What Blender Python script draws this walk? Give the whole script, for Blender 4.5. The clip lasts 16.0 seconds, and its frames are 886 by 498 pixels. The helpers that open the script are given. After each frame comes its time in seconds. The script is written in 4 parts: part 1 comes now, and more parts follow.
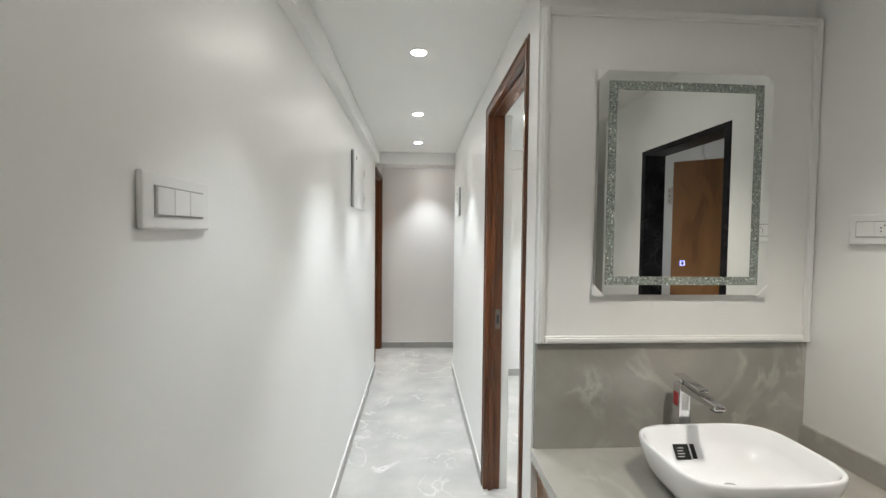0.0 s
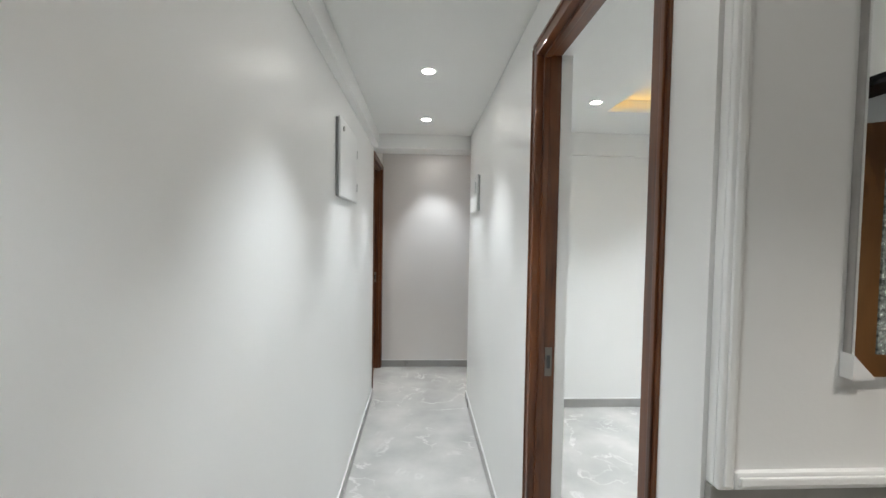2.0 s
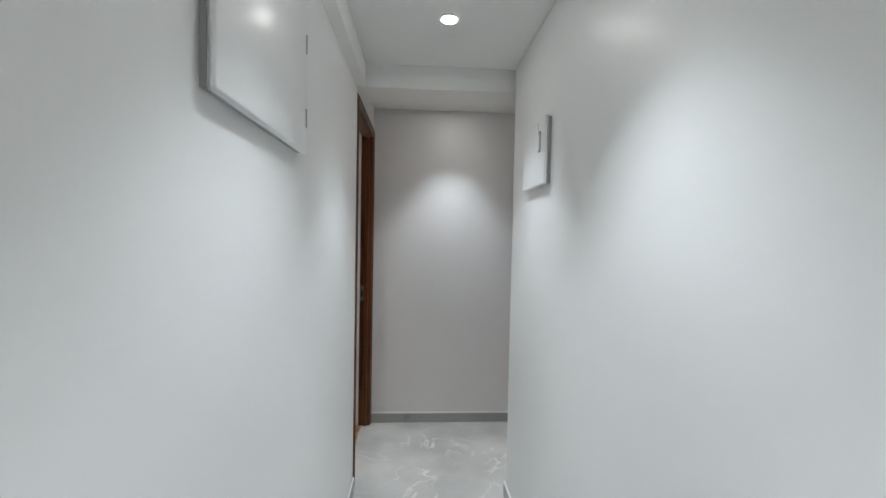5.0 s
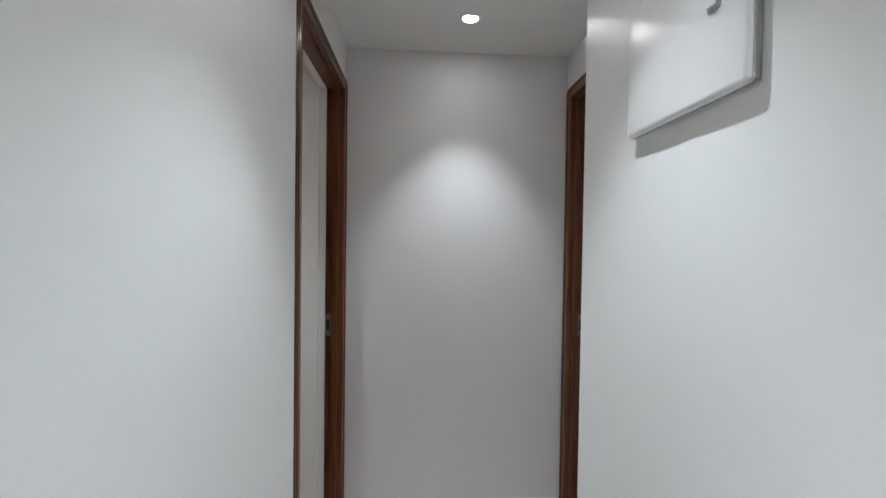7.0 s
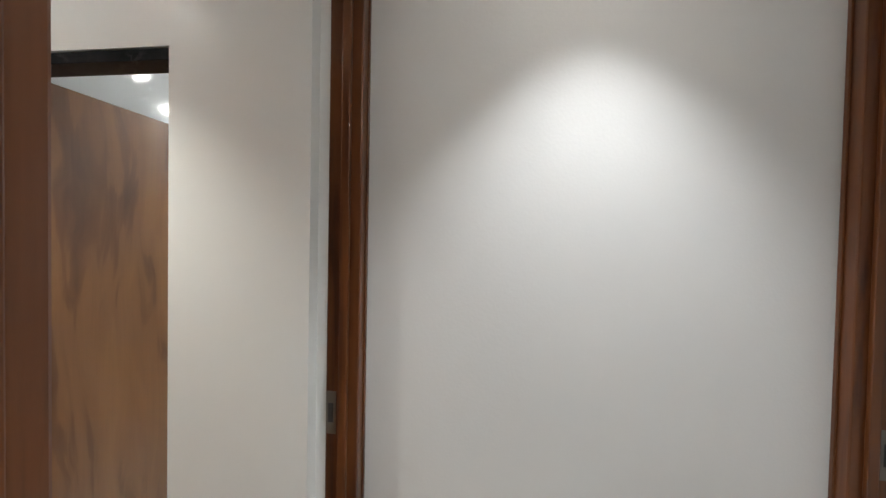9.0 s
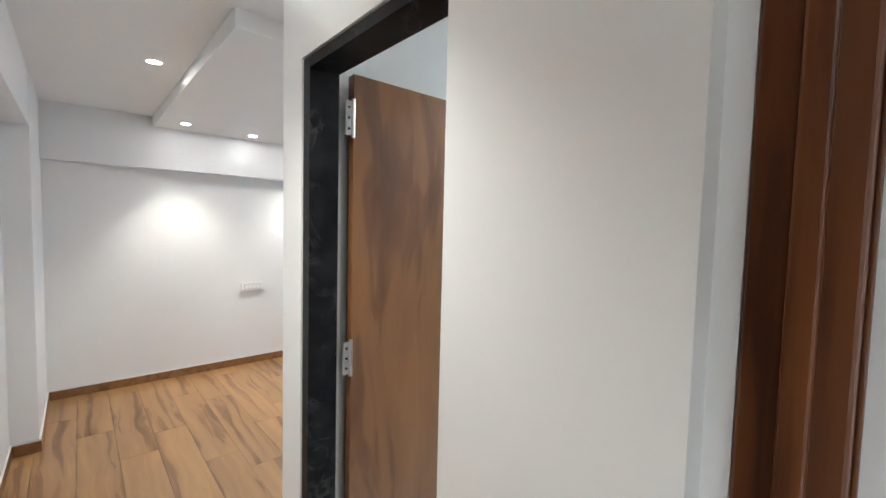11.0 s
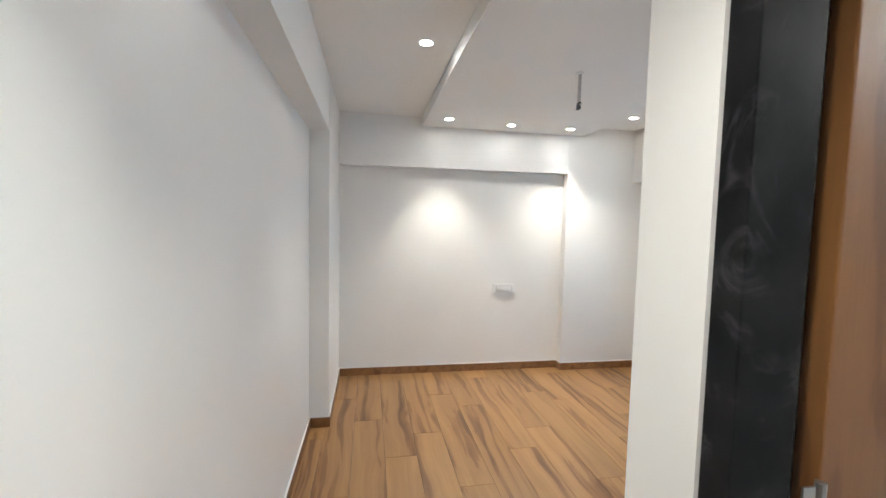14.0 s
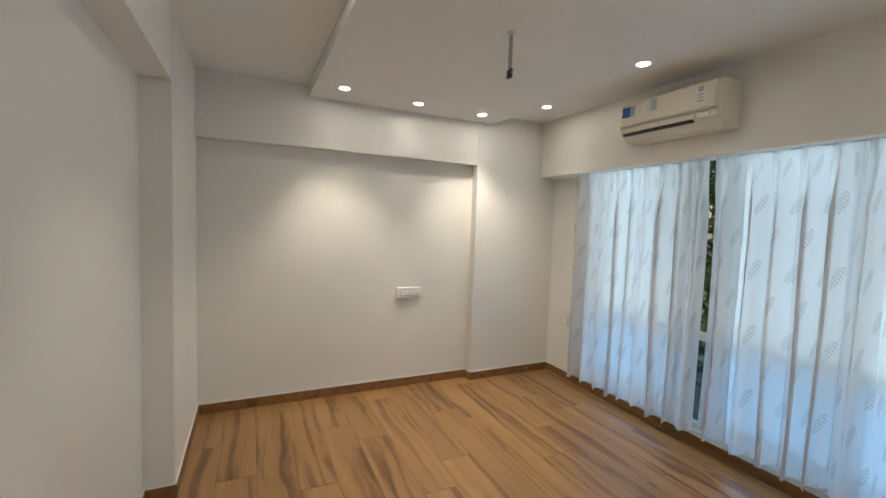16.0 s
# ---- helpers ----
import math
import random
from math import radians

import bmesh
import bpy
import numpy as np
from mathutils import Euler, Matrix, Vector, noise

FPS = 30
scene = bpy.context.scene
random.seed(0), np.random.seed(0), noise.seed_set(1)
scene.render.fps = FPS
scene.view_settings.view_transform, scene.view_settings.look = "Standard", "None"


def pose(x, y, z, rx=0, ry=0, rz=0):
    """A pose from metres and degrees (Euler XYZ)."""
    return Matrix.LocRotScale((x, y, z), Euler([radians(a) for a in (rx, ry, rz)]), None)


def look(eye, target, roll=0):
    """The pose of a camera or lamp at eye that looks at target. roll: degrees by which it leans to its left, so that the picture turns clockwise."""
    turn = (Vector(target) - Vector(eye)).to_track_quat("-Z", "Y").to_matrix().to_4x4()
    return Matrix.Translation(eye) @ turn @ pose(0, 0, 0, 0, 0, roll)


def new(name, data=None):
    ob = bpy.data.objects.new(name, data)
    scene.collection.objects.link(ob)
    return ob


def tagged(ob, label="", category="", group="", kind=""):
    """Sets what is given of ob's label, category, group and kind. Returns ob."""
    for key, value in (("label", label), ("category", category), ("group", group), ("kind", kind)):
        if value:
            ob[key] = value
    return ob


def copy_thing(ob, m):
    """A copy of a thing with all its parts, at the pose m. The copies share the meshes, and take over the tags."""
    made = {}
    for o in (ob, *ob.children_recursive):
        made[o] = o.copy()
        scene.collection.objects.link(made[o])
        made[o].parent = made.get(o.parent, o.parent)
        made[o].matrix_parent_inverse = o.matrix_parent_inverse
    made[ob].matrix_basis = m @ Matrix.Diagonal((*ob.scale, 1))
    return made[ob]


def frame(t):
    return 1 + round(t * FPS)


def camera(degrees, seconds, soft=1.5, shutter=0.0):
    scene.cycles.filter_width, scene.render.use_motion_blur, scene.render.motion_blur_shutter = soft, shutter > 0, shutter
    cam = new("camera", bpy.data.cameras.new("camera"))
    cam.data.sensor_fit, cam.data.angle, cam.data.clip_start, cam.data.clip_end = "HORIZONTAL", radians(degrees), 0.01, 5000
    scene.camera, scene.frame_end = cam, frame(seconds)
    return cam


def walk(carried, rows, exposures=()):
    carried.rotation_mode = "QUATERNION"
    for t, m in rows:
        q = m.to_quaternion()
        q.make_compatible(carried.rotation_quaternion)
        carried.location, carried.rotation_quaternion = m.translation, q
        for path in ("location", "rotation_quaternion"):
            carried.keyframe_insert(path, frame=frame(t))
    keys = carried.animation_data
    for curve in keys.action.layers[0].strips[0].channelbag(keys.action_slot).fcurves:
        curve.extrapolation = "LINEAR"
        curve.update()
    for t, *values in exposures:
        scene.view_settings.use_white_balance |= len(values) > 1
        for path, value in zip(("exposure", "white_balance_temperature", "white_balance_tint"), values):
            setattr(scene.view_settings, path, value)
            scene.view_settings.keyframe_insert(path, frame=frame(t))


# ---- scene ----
cam = camera(94.1, 16.0)
PATH = [
    (0, (0.453, 0.873, 1.481), (0.579, 2.868, 1.406), 0.6),
    (0.5, (0.428, 1.096, 1.473), (0.542, 3.091, 1.403), 0.6),
    (1, (0.407, 1.267, 1.473), (0.517, 3.263, 1.401), 0.6),
    (1.5, (0.418, 1.464, 1.477), (0.526, 3.459, 1.404), 0.6),
    (2, (0.426, 1.656, 1.479), (0.533, 3.652, 1.403), 0.9),
    (2.5, (0.397, 1.895, 1.467), (0.506, 3.891, 1.393), 1.0),
    (3, (0.375, 2.09, 1.462), (0.48, 4.085, 1.387), 1.0),
    (3.5, (0.375, 2.342, 1.453), (0.481, 4.338, 1.374), 0.8),
    (4, (0.356, 2.598, 1.459), (0.483, 4.592, 1.371), 1.1),
    (6.5, (0.335, 3.804, 1.399), (0.45, 5.801, 1.368), 1.1),
    (7, (0.369, 4.088, 1.416), (0.49, 6.084, 1.376), 0.8),
    (7.5, (0.387, 4.334, 1.416), (0.495, 6.331, 1.376), 0.6),
    (8.2, (0.407, 4.703, 1.433), (0.412, 6.703, 1.387), 0.7),
    (10.3, (0.122, 5.549, 1.486), (-0.886, 7.271, 1.399), 1.7),
    (10.5, (0.088, 5.566, 1.496), (-1.062, 7.195, 1.386), 1.6),
    (11, (0.028, 5.627, 1.486), (-1.462, 6.949, 1.373), 1.4),
    (11.5, (0.014, 5.67, 1.486), (-1.717, 6.658, 1.36), 1.2),
    (12, (-0.017, 5.687, 1.483), (-1.883, 6.395, 1.353), 1.1),
    (12.5, (-0.129, 5.677, 1.476), (-2.055, 6.196, 1.337), 1.2),
    (13, (-0.303, 5.675, 1.463), (-2.256, 6.083, 1.33), 1.1),
    (13.5, (-0.476, 5.672, 1.45), (-2.438, 6.032, 1.316), 1.1),
    (14, (-0.658, 5.69, 1.444), (-2.623, 6.04, 1.31), 1.3),
    (14.5, (-0.834, 5.704, 1.425), (-2.792, 6.088, 1.292), 1.3),
    (15, (-1.005, 5.718, 1.438), (-2.94, 6.2, 1.297), 1.4),
    (15.5, (-1.12, 5.732, 1.407), (-3.006, 6.384, 1.277), 1.7),
    (16, (-1.206, 5.755, 1.413), (-3.013, 6.602, 1.284), 2.0),
]
walk(cam, [(t, look(eye, target, roll)) for t, eye, target, roll in PATH],
     [(0, 0.25, 6850, 10), (1.5, 0.05, 6750, 10), (3.5, -0.26, 6500, 10), (7, -0.36, 6400, 10), (8.2, -0.12, 6900, 10),
      (10.3, 0.42, 6550, 10), (11.5, 0.45, 6450, 10), (13, 0.42, 6650, 10), (14.5, 0.27, 6750, 10), (15.2, 0.04, 7100, 10), (16, -0.3, 7750, 10)])

# ---- world, light ----
world = bpy.data.worlds.new("world")
scene.world = world
world.use_nodes = True
wn = world.node_tree.nodes
sky = wn.new("ShaderNodeTexSky")
sky.sky_type, sky.sun_disc = "NISHITA", False
sky.sun_elevation, sky.sun_rotation = radians(48), radians(200)
world.node_tree.links.new(sky.outputs[0], wn["Background"].inputs[0])
wn["Background"].inputs[1].default_value = 0.15
sun = new("sun", bpy.data.lights.new("sun", "SUN"))
sun.data.energy, sun.data.angle, sun.data.color = 2.0, radians(0.6), (1, 0.95, 0.88)
sun.matrix_world = pose(0, 0, 8, 42, 0, 20)

COOL, WARM, NOOK = (0.89, 0.97, 1.04), (1.0, 0.955, 0.865), (1.0, 0.965, 0.905)


# ---- materials ----
def mat(name, color, rough=0.5, metal=0.0, var=0.06, scale=3.0, fine=60.0, bump=0.03, coat=0.0, stretch=(1, 1, 1)):
    m = bpy.data.materials.new(name)
    m.use_nodes = True
    n, l = m.node_tree.nodes, m.node_tree.links
    b = n["Principled BSDF"]
    tc, mp = n.new("ShaderNodeTexCoord"), n.new("ShaderNodeMapping")
    mp.inputs["Scale"].default_value = stretch
    l.new(tc.outputs["Object"], mp.inputs[0])
    n1, n2 = n.new("ShaderNodeTexNoise"), n.new("ShaderNodeTexNoise")
    n1.inputs["Scale"].default_value, n2.inputs["Scale"].default_value = scale, fine
    n1.inputs["Detail"].default_value = 6
    l.new(mp.outputs[0], n1.inputs[0]), l.new(mp.outputs[0], n2.inputs[0])
    r = n.new("ShaderNodeValToRGB")
    r.color_ramp.elements[0].position, r.color_ramp.elements[1].position = 0.3, 0.7
    r.color_ramp.elements[0].color = (*[c * (1 - var) for c in color], 1)
    r.color_ramp.elements[1].color = (*[min(1, c * (1 + var)) for c in color], 1)
    l.new(n1.outputs[0], r.inputs[0]), l.new(r.outputs[0], b.inputs["Base Color"])
    ma = n.new("ShaderNodeMath")
    ma.operation = "MULTIPLY_ADD"
    ma.inputs[1].default_value, ma.inputs[2].default_value = 0.16, rough - 0.08
    l.new(n1.outputs[0], ma.inputs[0]), l.new(ma.outputs[0], b.inputs["Roughness"])
    bp = n.new("ShaderNodeBump")
    bp.inputs["Strength"].default_value, bp.inputs["Distance"].default_value = bump, 0.01
    l.new(n2.outputs[0], bp.inputs["Height"]), l.new(bp.outputs[0], b.inputs["Normal"])
    b.inputs["Metallic"].default_value = metal
    b.inputs["Coat Weight"].default_value = coat
    return m


def wood(name, dark, light, along, rough=0.35, coat=0.2, per_piece=0.0, freq=1.0, vein=0.5):
    """Grain that runs along the axis `along` (0, 1 or 2)."""
    m = bpy.data.materials.new(name)
    m.use_nodes = True
    n, l = m.node_tree.nodes, m.node_tree.links
    b = n["Principled BSDF"]
    tc, oi, add, mp = (n.new("ShaderNode" + k) for k in ("TexCoord", "ObjectInfo", "VectorMath", "Mapping"))
    sc = n.new("ShaderNodeVectorMath")
    sc.operation = "SCALE"
    sc.inputs[0].default_value = (9.3, 4.1, 7.7)
    l.new(oi.outputs["Random"], sc.inputs["Scale"])
    l.new(tc.outputs["Object"], add.inputs[0]), l.new(sc.outputs[0], add.inputs[1])
    s = [7.0 * freq] * 3
    s[along] = 0.55 * freq
    mp.inputs["Scale"].default_value = s
    l.new(add.outputs[0], mp.inputs[0])
    n1, n2 = n.new("ShaderNodeTexNoise"), n.new("ShaderNodeTexNoise")
    n1.inputs["Scale"].default_value, n1.inputs["Detail"].default_value, n1.inputs["Distortion"].default_value = 1.0, 8, 1.6
    n2.inputs["Scale"].default_value, n2.inputs["Detail"].default_value = 7.0, 7
    l.new(mp.outputs[0], n1.inputs[0]), l.new(mp.outputs[0], n2.inputs[0])
    r = n.new("ShaderNodeValToRGB")
    e = r.color_ramp.elements
    e[0].position, e[1].position = 0.30, 0.72
    e[0].color, e[1].color = (*dark, 1), (*light, 1)
    mid = e.new(0.30 + 0.42 * vein)
    mid.color = (*[0.3 * a + 0.7 * c for a, c in zip(dark, light)], 1)
    mx = n.new("ShaderNodeMath")
    mx.operation = "MULTIPLY_ADD"
    mx.inputs[1].default_value, mx.inputs[2].default_value = 0.28, -0.14
    l.new(n2.outputs[0], mx.inputs[0])
    sm = n.new("ShaderNodeMath")
    l.new(n1.outputs[0], sm.inputs[0]), l.new(mx.outputs[0], sm.inputs[1])
    l.new(sm.outputs[0], r.inputs[0])
    hs = n.new("ShaderNodeHueSaturation")
    v = n.new("ShaderNodeMath")
    v.operation = "MULTIPLY_ADD"
    v.inputs[1].default_value, v.inputs[2].default_value = per_piece, 1 - per_piece / 2
    l.new(oi.outputs["Random"], v.inputs[0]), l.new(v.outputs[0], hs.inputs["Value"])
    l.new(r.outputs[0], hs.inputs["Color"]), l.new(hs.outputs[0], b.inputs["Base Color"])
    b.inputs["Roughness"].default_value, b.inputs["Coat Weight"].default_value = rough, coat
    bp = n.new("ShaderNodeBump")
    bp.inputs["Strength"].default_value, bp.inputs["Distance"].default_value = 0.05, 0.004
    l.new(n2.outputs[0], bp.inputs["Height"]), l.new(bp.outputs[0], b.inputs["Normal"])
    return m


def figured(name, dark, mid, light, along, across=9.0, run=0.5, swirl=0.12, rough=0.33, coat=0.2, per_piece=0.0):
    """Broad flowing figure with fine pores, along the axis `along`; each piece takes its own cut of it."""
    m = bpy.data.materials.new(name)
    m.use_nodes = True
    n, l = m.node_tree.nodes, m.node_tree.links
    b = n["Principled BSDF"]
    tc, oi = n.new("ShaderNodeTexCoord"), n.new("ShaderNodeObjectInfo")

    def vec(op, a, c):
        q = n.new("ShaderNodeVectorMath")
        q.operation = op
        for k, x in enumerate((a, c)):
            if isinstance(x, tuple):
                q.inputs[k].default_value = x
            else:
                l.new(x, q.inputs[k])
        return q.outputs[0]

    def scaled(v, a, c):
        sc = [c] * 3
        sc[along] = a
        return vec("MULTIPLY", v, tuple(sc))

    def noise(v, scale, detail, dist=0.0):
        q = n.new("ShaderNodeTexNoise")
        q.inputs["Scale"].default_value, q.inputs["Detail"].default_value, q.inputs["Distortion"].default_value = scale, detail, dist
        l.new(v, q.inputs[0])
        return q
    shift = n.new("ShaderNodeVectorMath")
    shift.operation = "SCALE"
    shift.inputs[0].default_value = (19.3, 14.1, 17.7)
    l.new(oi.outputs["Random"], shift.inputs["Scale"])
    base = vec("ADD", tc.outputs["Object"], shift.outputs[0])
    warp = noise(scaled(base, 1.3, 3.0), 1.0, 2)
    push = vec("MULTIPLY", vec("SUBTRACT", warp.outputs["Color"], (0.5, 0.5, 0.5)), (swirl, swirl, swirl))
    bent = vec("ADD", base, push)
    bands = noise(scaled(bent, run, across), 1.0, 3.5, 0.5)
    blot = noise(scaled(base, 0.9, 2.4), 1.0, 2)
    pores = noise(scaled(base, 6.0, 260.0), 1.0, 3)
    mix = n.new("ShaderNodeMath")
    mix.operation = "MULTIPLY_ADD"
    mix.inputs[1].default_value = 0.22
    l.new(blot.outputs[0], mix.inputs[0])
    low = n.new("ShaderNodeMath")
    low.operation = "MULTIPLY_ADD"
    low.inputs[1].default_value, low.inputs[2].default_value = 0.85, -0.035
    l.new(bands.outputs[0], low.inputs[0]), l.new(low.outputs[0], mix.inputs[2])
    r = n.new("ShaderNodeValToRGB")
    e = r.color_ramp.elements
    e[0].position, e[1].position = 0.32, 0.66
    e[0].color, e[1].color = (*dark, 1), (*light, 1)
    e.new(0.43).color = (*mid, 1)
    e.new(0.47).color = (*[0.45 * p + 0.55 * q for p, q in zip(mid, light)], 1)
    l.new(mix.outputs[0], r.inputs[0])
    hs, v = n.new("ShaderNodeHueSaturation"), n.new("ShaderNodeMath")
    v.operation = "MULTIPLY_ADD"
    v.inputs[1].default_value, v.inputs[2].default_value = per_piece, 1 - per_piece / 2
    l.new(oi.outputs["Random"], v.inputs[0])
    pv = n.new("ShaderNodeMath")
    pv.operation = "MULTIPLY_ADD"
    pv.inputs[1].default_value = 0.16
    sub = n.new("ShaderNodeMath")
    sub.operation = "SUBTRACT"
    sub.inputs[1].default_value = 0.08
    l.new(pores.outputs[0], pv.inputs[0]), l.new(v.outputs[0], pv.inputs[2]), l.new(pv.outputs[0], sub.inputs[0])
    l.new(sub.outputs[0], hs.inputs["Value"]), l.new(r.outputs[0], hs.inputs["Color"]), l.new(hs.outputs[0], b.inputs["Base Color"])
    b.inputs["Roughness"].default_value, b.inputs["Coat Weight"].default_value = rough, coat
    bp = n.new("ShaderNodeBump")
    bp.inputs["Strength"].default_value, bp.inputs["Distance"].default_value = 0.05, 0.003
    l.new(pores.outputs[0], bp.inputs["Height"]), l.new(bp.outputs[0], b.inputs["Normal"])
    return m


def marble(name, base, cloud, vein, rough, scale=1.6, width=0.05, strength=0.7, coat=0.0):
    m = bpy.data.materials.new(name)
    m.use_nodes = True
    n, l = m.node_tree.nodes, m.node_tree.links
    b = n["Principled BSDF"]
    tc = n.new("ShaderNodeTexCoord")
    a, c, d = (n.new("ShaderNodeTexNoise") for _ in range(3))
    a.inputs["Scale"].default_value, a.inputs["Detail"].default_value = scale, 8
    c.inputs["Scale"].default_value, c.inputs["Detail"].default_value, c.inputs["Distortion"].default_value = scale * 0.9, 10, 1.3
    d.inputs["Scale"].default_value, d.inputs["Detail"].default_value = scale * 1.3, 3
    mp = n.new("ShaderNodeMapping")
    mp.inputs["Location"].default_value, mp.inputs["Rotation"].default_value = (3.1, 7.7, 1.3), (0.2, 0.1, 0.6)
    l.new(tc.outputs["Object"], a.inputs[0]), l.new(tc.outputs["Object"], mp.inputs[0])
    l.new(mp.outputs[0], c.inputs[0]), l.new(mp.outputs[0], d.inputs[0])
    r = n.new("ShaderNodeValToRGB")
    r.color_ramp.elements[0].position, r.color_ramp.elements[1].position = 0.35, 0.68
    r.color_ramp.elements[0].color, r.color_ramp.elements[1].color = (*base, 1), (*cloud, 1)
    l.new(a.outputs[0], r.inputs[0])
    v = n.new("ShaderNodeValToRGB")
    e = v.color_ramp.elements
    e[0].position, e[1].position = 0.5 - width, 0.5 + width
    e[0].color = e[1].color = (0, 0, 0, 1)
    e.new(0.5).color = (1, 1, 1, 1)
    l.new(c.outputs[0], v.inputs[0])
    g = n.new("ShaderNodeMapRange")
    g.inputs["From Min"].default_value, g.inputs["From Max"].default_value, g.inputs["To Max"].default_value = 0.45, 0.7, strength
    l.new(d.outputs[0], g.inputs[0])
    k = n.new("ShaderNodeMath")
    k.operation = "MULTIPLY"
    l.new(v.outputs[0], k.inputs[0]), l.new(g.outputs[0], k.inputs[1])
    mix = n.new("ShaderNodeMixRGB")
    mix.inputs[2].default_value = (*vein, 1)
    l.new(k.outputs[0], mix.inputs[0]), l.new(r.outputs[0], mix.inputs[1]), l.new(mix.outputs[0], b.inputs["Base Color"])
    b.inputs["Roughness"].default_value, b.inputs["Coat Weight"].default_value = rough, coat
    return m


def glow(name, color, strength):
    m = bpy.data.materials.new(name)
    m.use_nodes = True
    b = m.node_tree.nodes["Principled BSDF"]
    b.inputs["Base Color"].default_value = (0.9, 0.9, 0.9, 1)
    b.inputs["Emission Color"].default_value, b.inputs["Emission Strength"].default_value = (*color, 1), strength
    return m


def glass(name, color=(1, 1, 1), rough=0.0):
    m = bpy.data.materials.new(name)
    m.use_nodes = True
    b = m.node_tree.nodes["Principled BSDF"]
    b.inputs["Base Color"].default_value = (*color, 1)
    b.inputs["Transmission Weight"].default_value, b.inputs["Roughness"].default_value, b.inputs["IOR"].default_value = 1, rough, 1.1
    return m


def curtain_cloth():
    """Sheer white cloth with rows of small grey feather motifs, laid out in the sheet's UV metres."""
    m = bpy.data.materials.new("sheer_cloth")
    m.use_nodes = True
    n, l = m.node_tree.nodes, m.node_tree.links
    n.remove(n["Principled BSDF"])

    def math_(op, a, b=None, c=None):
        q = n.new("ShaderNodeMath")
        q.operation = op
        for i, x in enumerate((a, b, c)):
            if x is None:
                continue
            if isinstance(x, (int, float)):
                q.inputs[i].default_value = x
            else:
                l.new(x, q.inputs[i])
        return q.outputs[0]
    uv, sp = n.new("ShaderNodeUVMap"), n.new("ShaderNodeSeparateXYZ")
    l.new(uv.outputs[0], sp.inputs[0])
    u, v = math_("DIVIDE", sp.outputs[0], 0.082), math_("DIVIDE", sp.outputs[1], 0.185)
    row = math_("FLOOR", v)
    u2 = math_("MULTIPLY_ADD", row, 0.5, u)
    fu, fv = math_("SUBTRACT", math_("FRACT", u2), 0.5), math_("SUBTRACT", math_("FRACT", v), 0.5)
    lean = math_("MULTIPLY_ADD", fv, -0.35, fu)
    ell = math_("ADD", math_("POWER", math_("DIVIDE", lean, 0.12), 2), math_("POWER", math_("DIVIDE", fv, 0.31), 2))
    inside = math_("LESS_THAN", ell, 1.0)
    dash = math_("GREATER_THAN", math_("SINE", math_("MULTIPLY", math_("ADD", fv, math_("ABSOLUTE", lean)), 70)), 0.1)
    mask = math_("MULTIPLY", inside, dash)
    mask = math_("MULTIPLY", mask, 0.5)
    mix = n.new("ShaderNodeMixRGB")
    mix.inputs[1].default_value, mix.inputs[2].default_value = (0.83, 0.83, 0.84, 1), (0.33, 0.32, 0.31, 1)
    l.new(mask, mix.inputs[0])
    df, tl, tp = n.new("ShaderNodeBsdfDiffuse"), n.new("ShaderNodeBsdfTranslucent"), n.new("ShaderNodeBsdfTransparent")
    l.new(mix.outputs[0], df.inputs[0]), l.new(mix.outputs[0], tl.inputs[0])
    s1, s2 = n.new("ShaderNodeMixShader"), n.new("ShaderNodeMixShader")
    s1.inputs[0].default_value = 0.52
    l.new(df.outputs[0], s1.inputs[1]), l.new(tl.outputs[0], s1.inputs[2])
    weave = n.new("ShaderNodeTexNoise")
    weave.inputs["Scale"].default_value = 900
    tr = math_("MULTIPLY_ADD", weave.outputs[0], 0.07, 0.045)
    tr = math_("MULTIPLY", tr, math_("SUBTRACT", 1.0, mask))
    l.new(tr, s2.inputs[0]), l.new(s1.outputs[0], s2.inputs[1]), l.new(tp.outputs[0], s2.inputs[2])
    l.new(s2.outputs[0], n["Material Output"].inputs[0])
    return m


WALL = mat("white_wall_paint", (0.83, 0.83, 0.815), 0.36, var=0.025, scale=1.3, fine=130, bump=0.018)
CEIL = mat("white_ceiling_paint", (0.85, 0.85, 0.83), 0.6, var=0.02, scale=1.1, fine=150, bump=0.04)
END = mat("pale_mauve_wall_paint", (0.76, 0.74, 0.725), 0.55, var=0.03, scale=1.3, fine=130, bump=0.05)
FRAME = wood("dark_teak_polish", (0.05, 0.013, 0.004), (0.165, 0.052, 0.015), 2, 0.3, 0.2, freq=2.2)
FRAME_Y = wood("dark_teak_polish_across", (0.05, 0.013, 0.004), (0.165, 0.052, 0.015), 1, 0.3, 0.2, freq=2.2)
LEAF = figured("teak_veneer", (0.110, 0.040, 0.012), (0.165, 0.065, 0.020), (0.245, 0.108, 0.035), 2, 11.0, 1.4, 0.22, 0.34, 0.18)
PLANK = figured("wood_look_plank", (0.105, 0.042, 0.014), (0.21, 0.100, 0.037), (0.375, 0.208, 0.085), 0, 13.0, 0.42, 0.14, 0.3, 0.2, 0.24)
SKIRT_W = wood("brown_skirting_wood", (0.17, 0.075, 0.03), (0.30, 0.15, 0.065), 0, 0.4, 0.1, freq=1.5)
GREY = marble("polished_grey_marble", (0.44, 0.435, 0.42), (0.58, 0.57, 0.55), (0.80, 0.79, 0.77), 0.12, 2.8, 0.022, 0.85, 0.3)
SLAB = marble("grey_counter_marble", (0.28, 0.27, 0.245), (0.43, 0.415, 0.385), (0.62, 0.60, 0.56), 0.2, 2.6, 0.04, 0.85, 0.2)
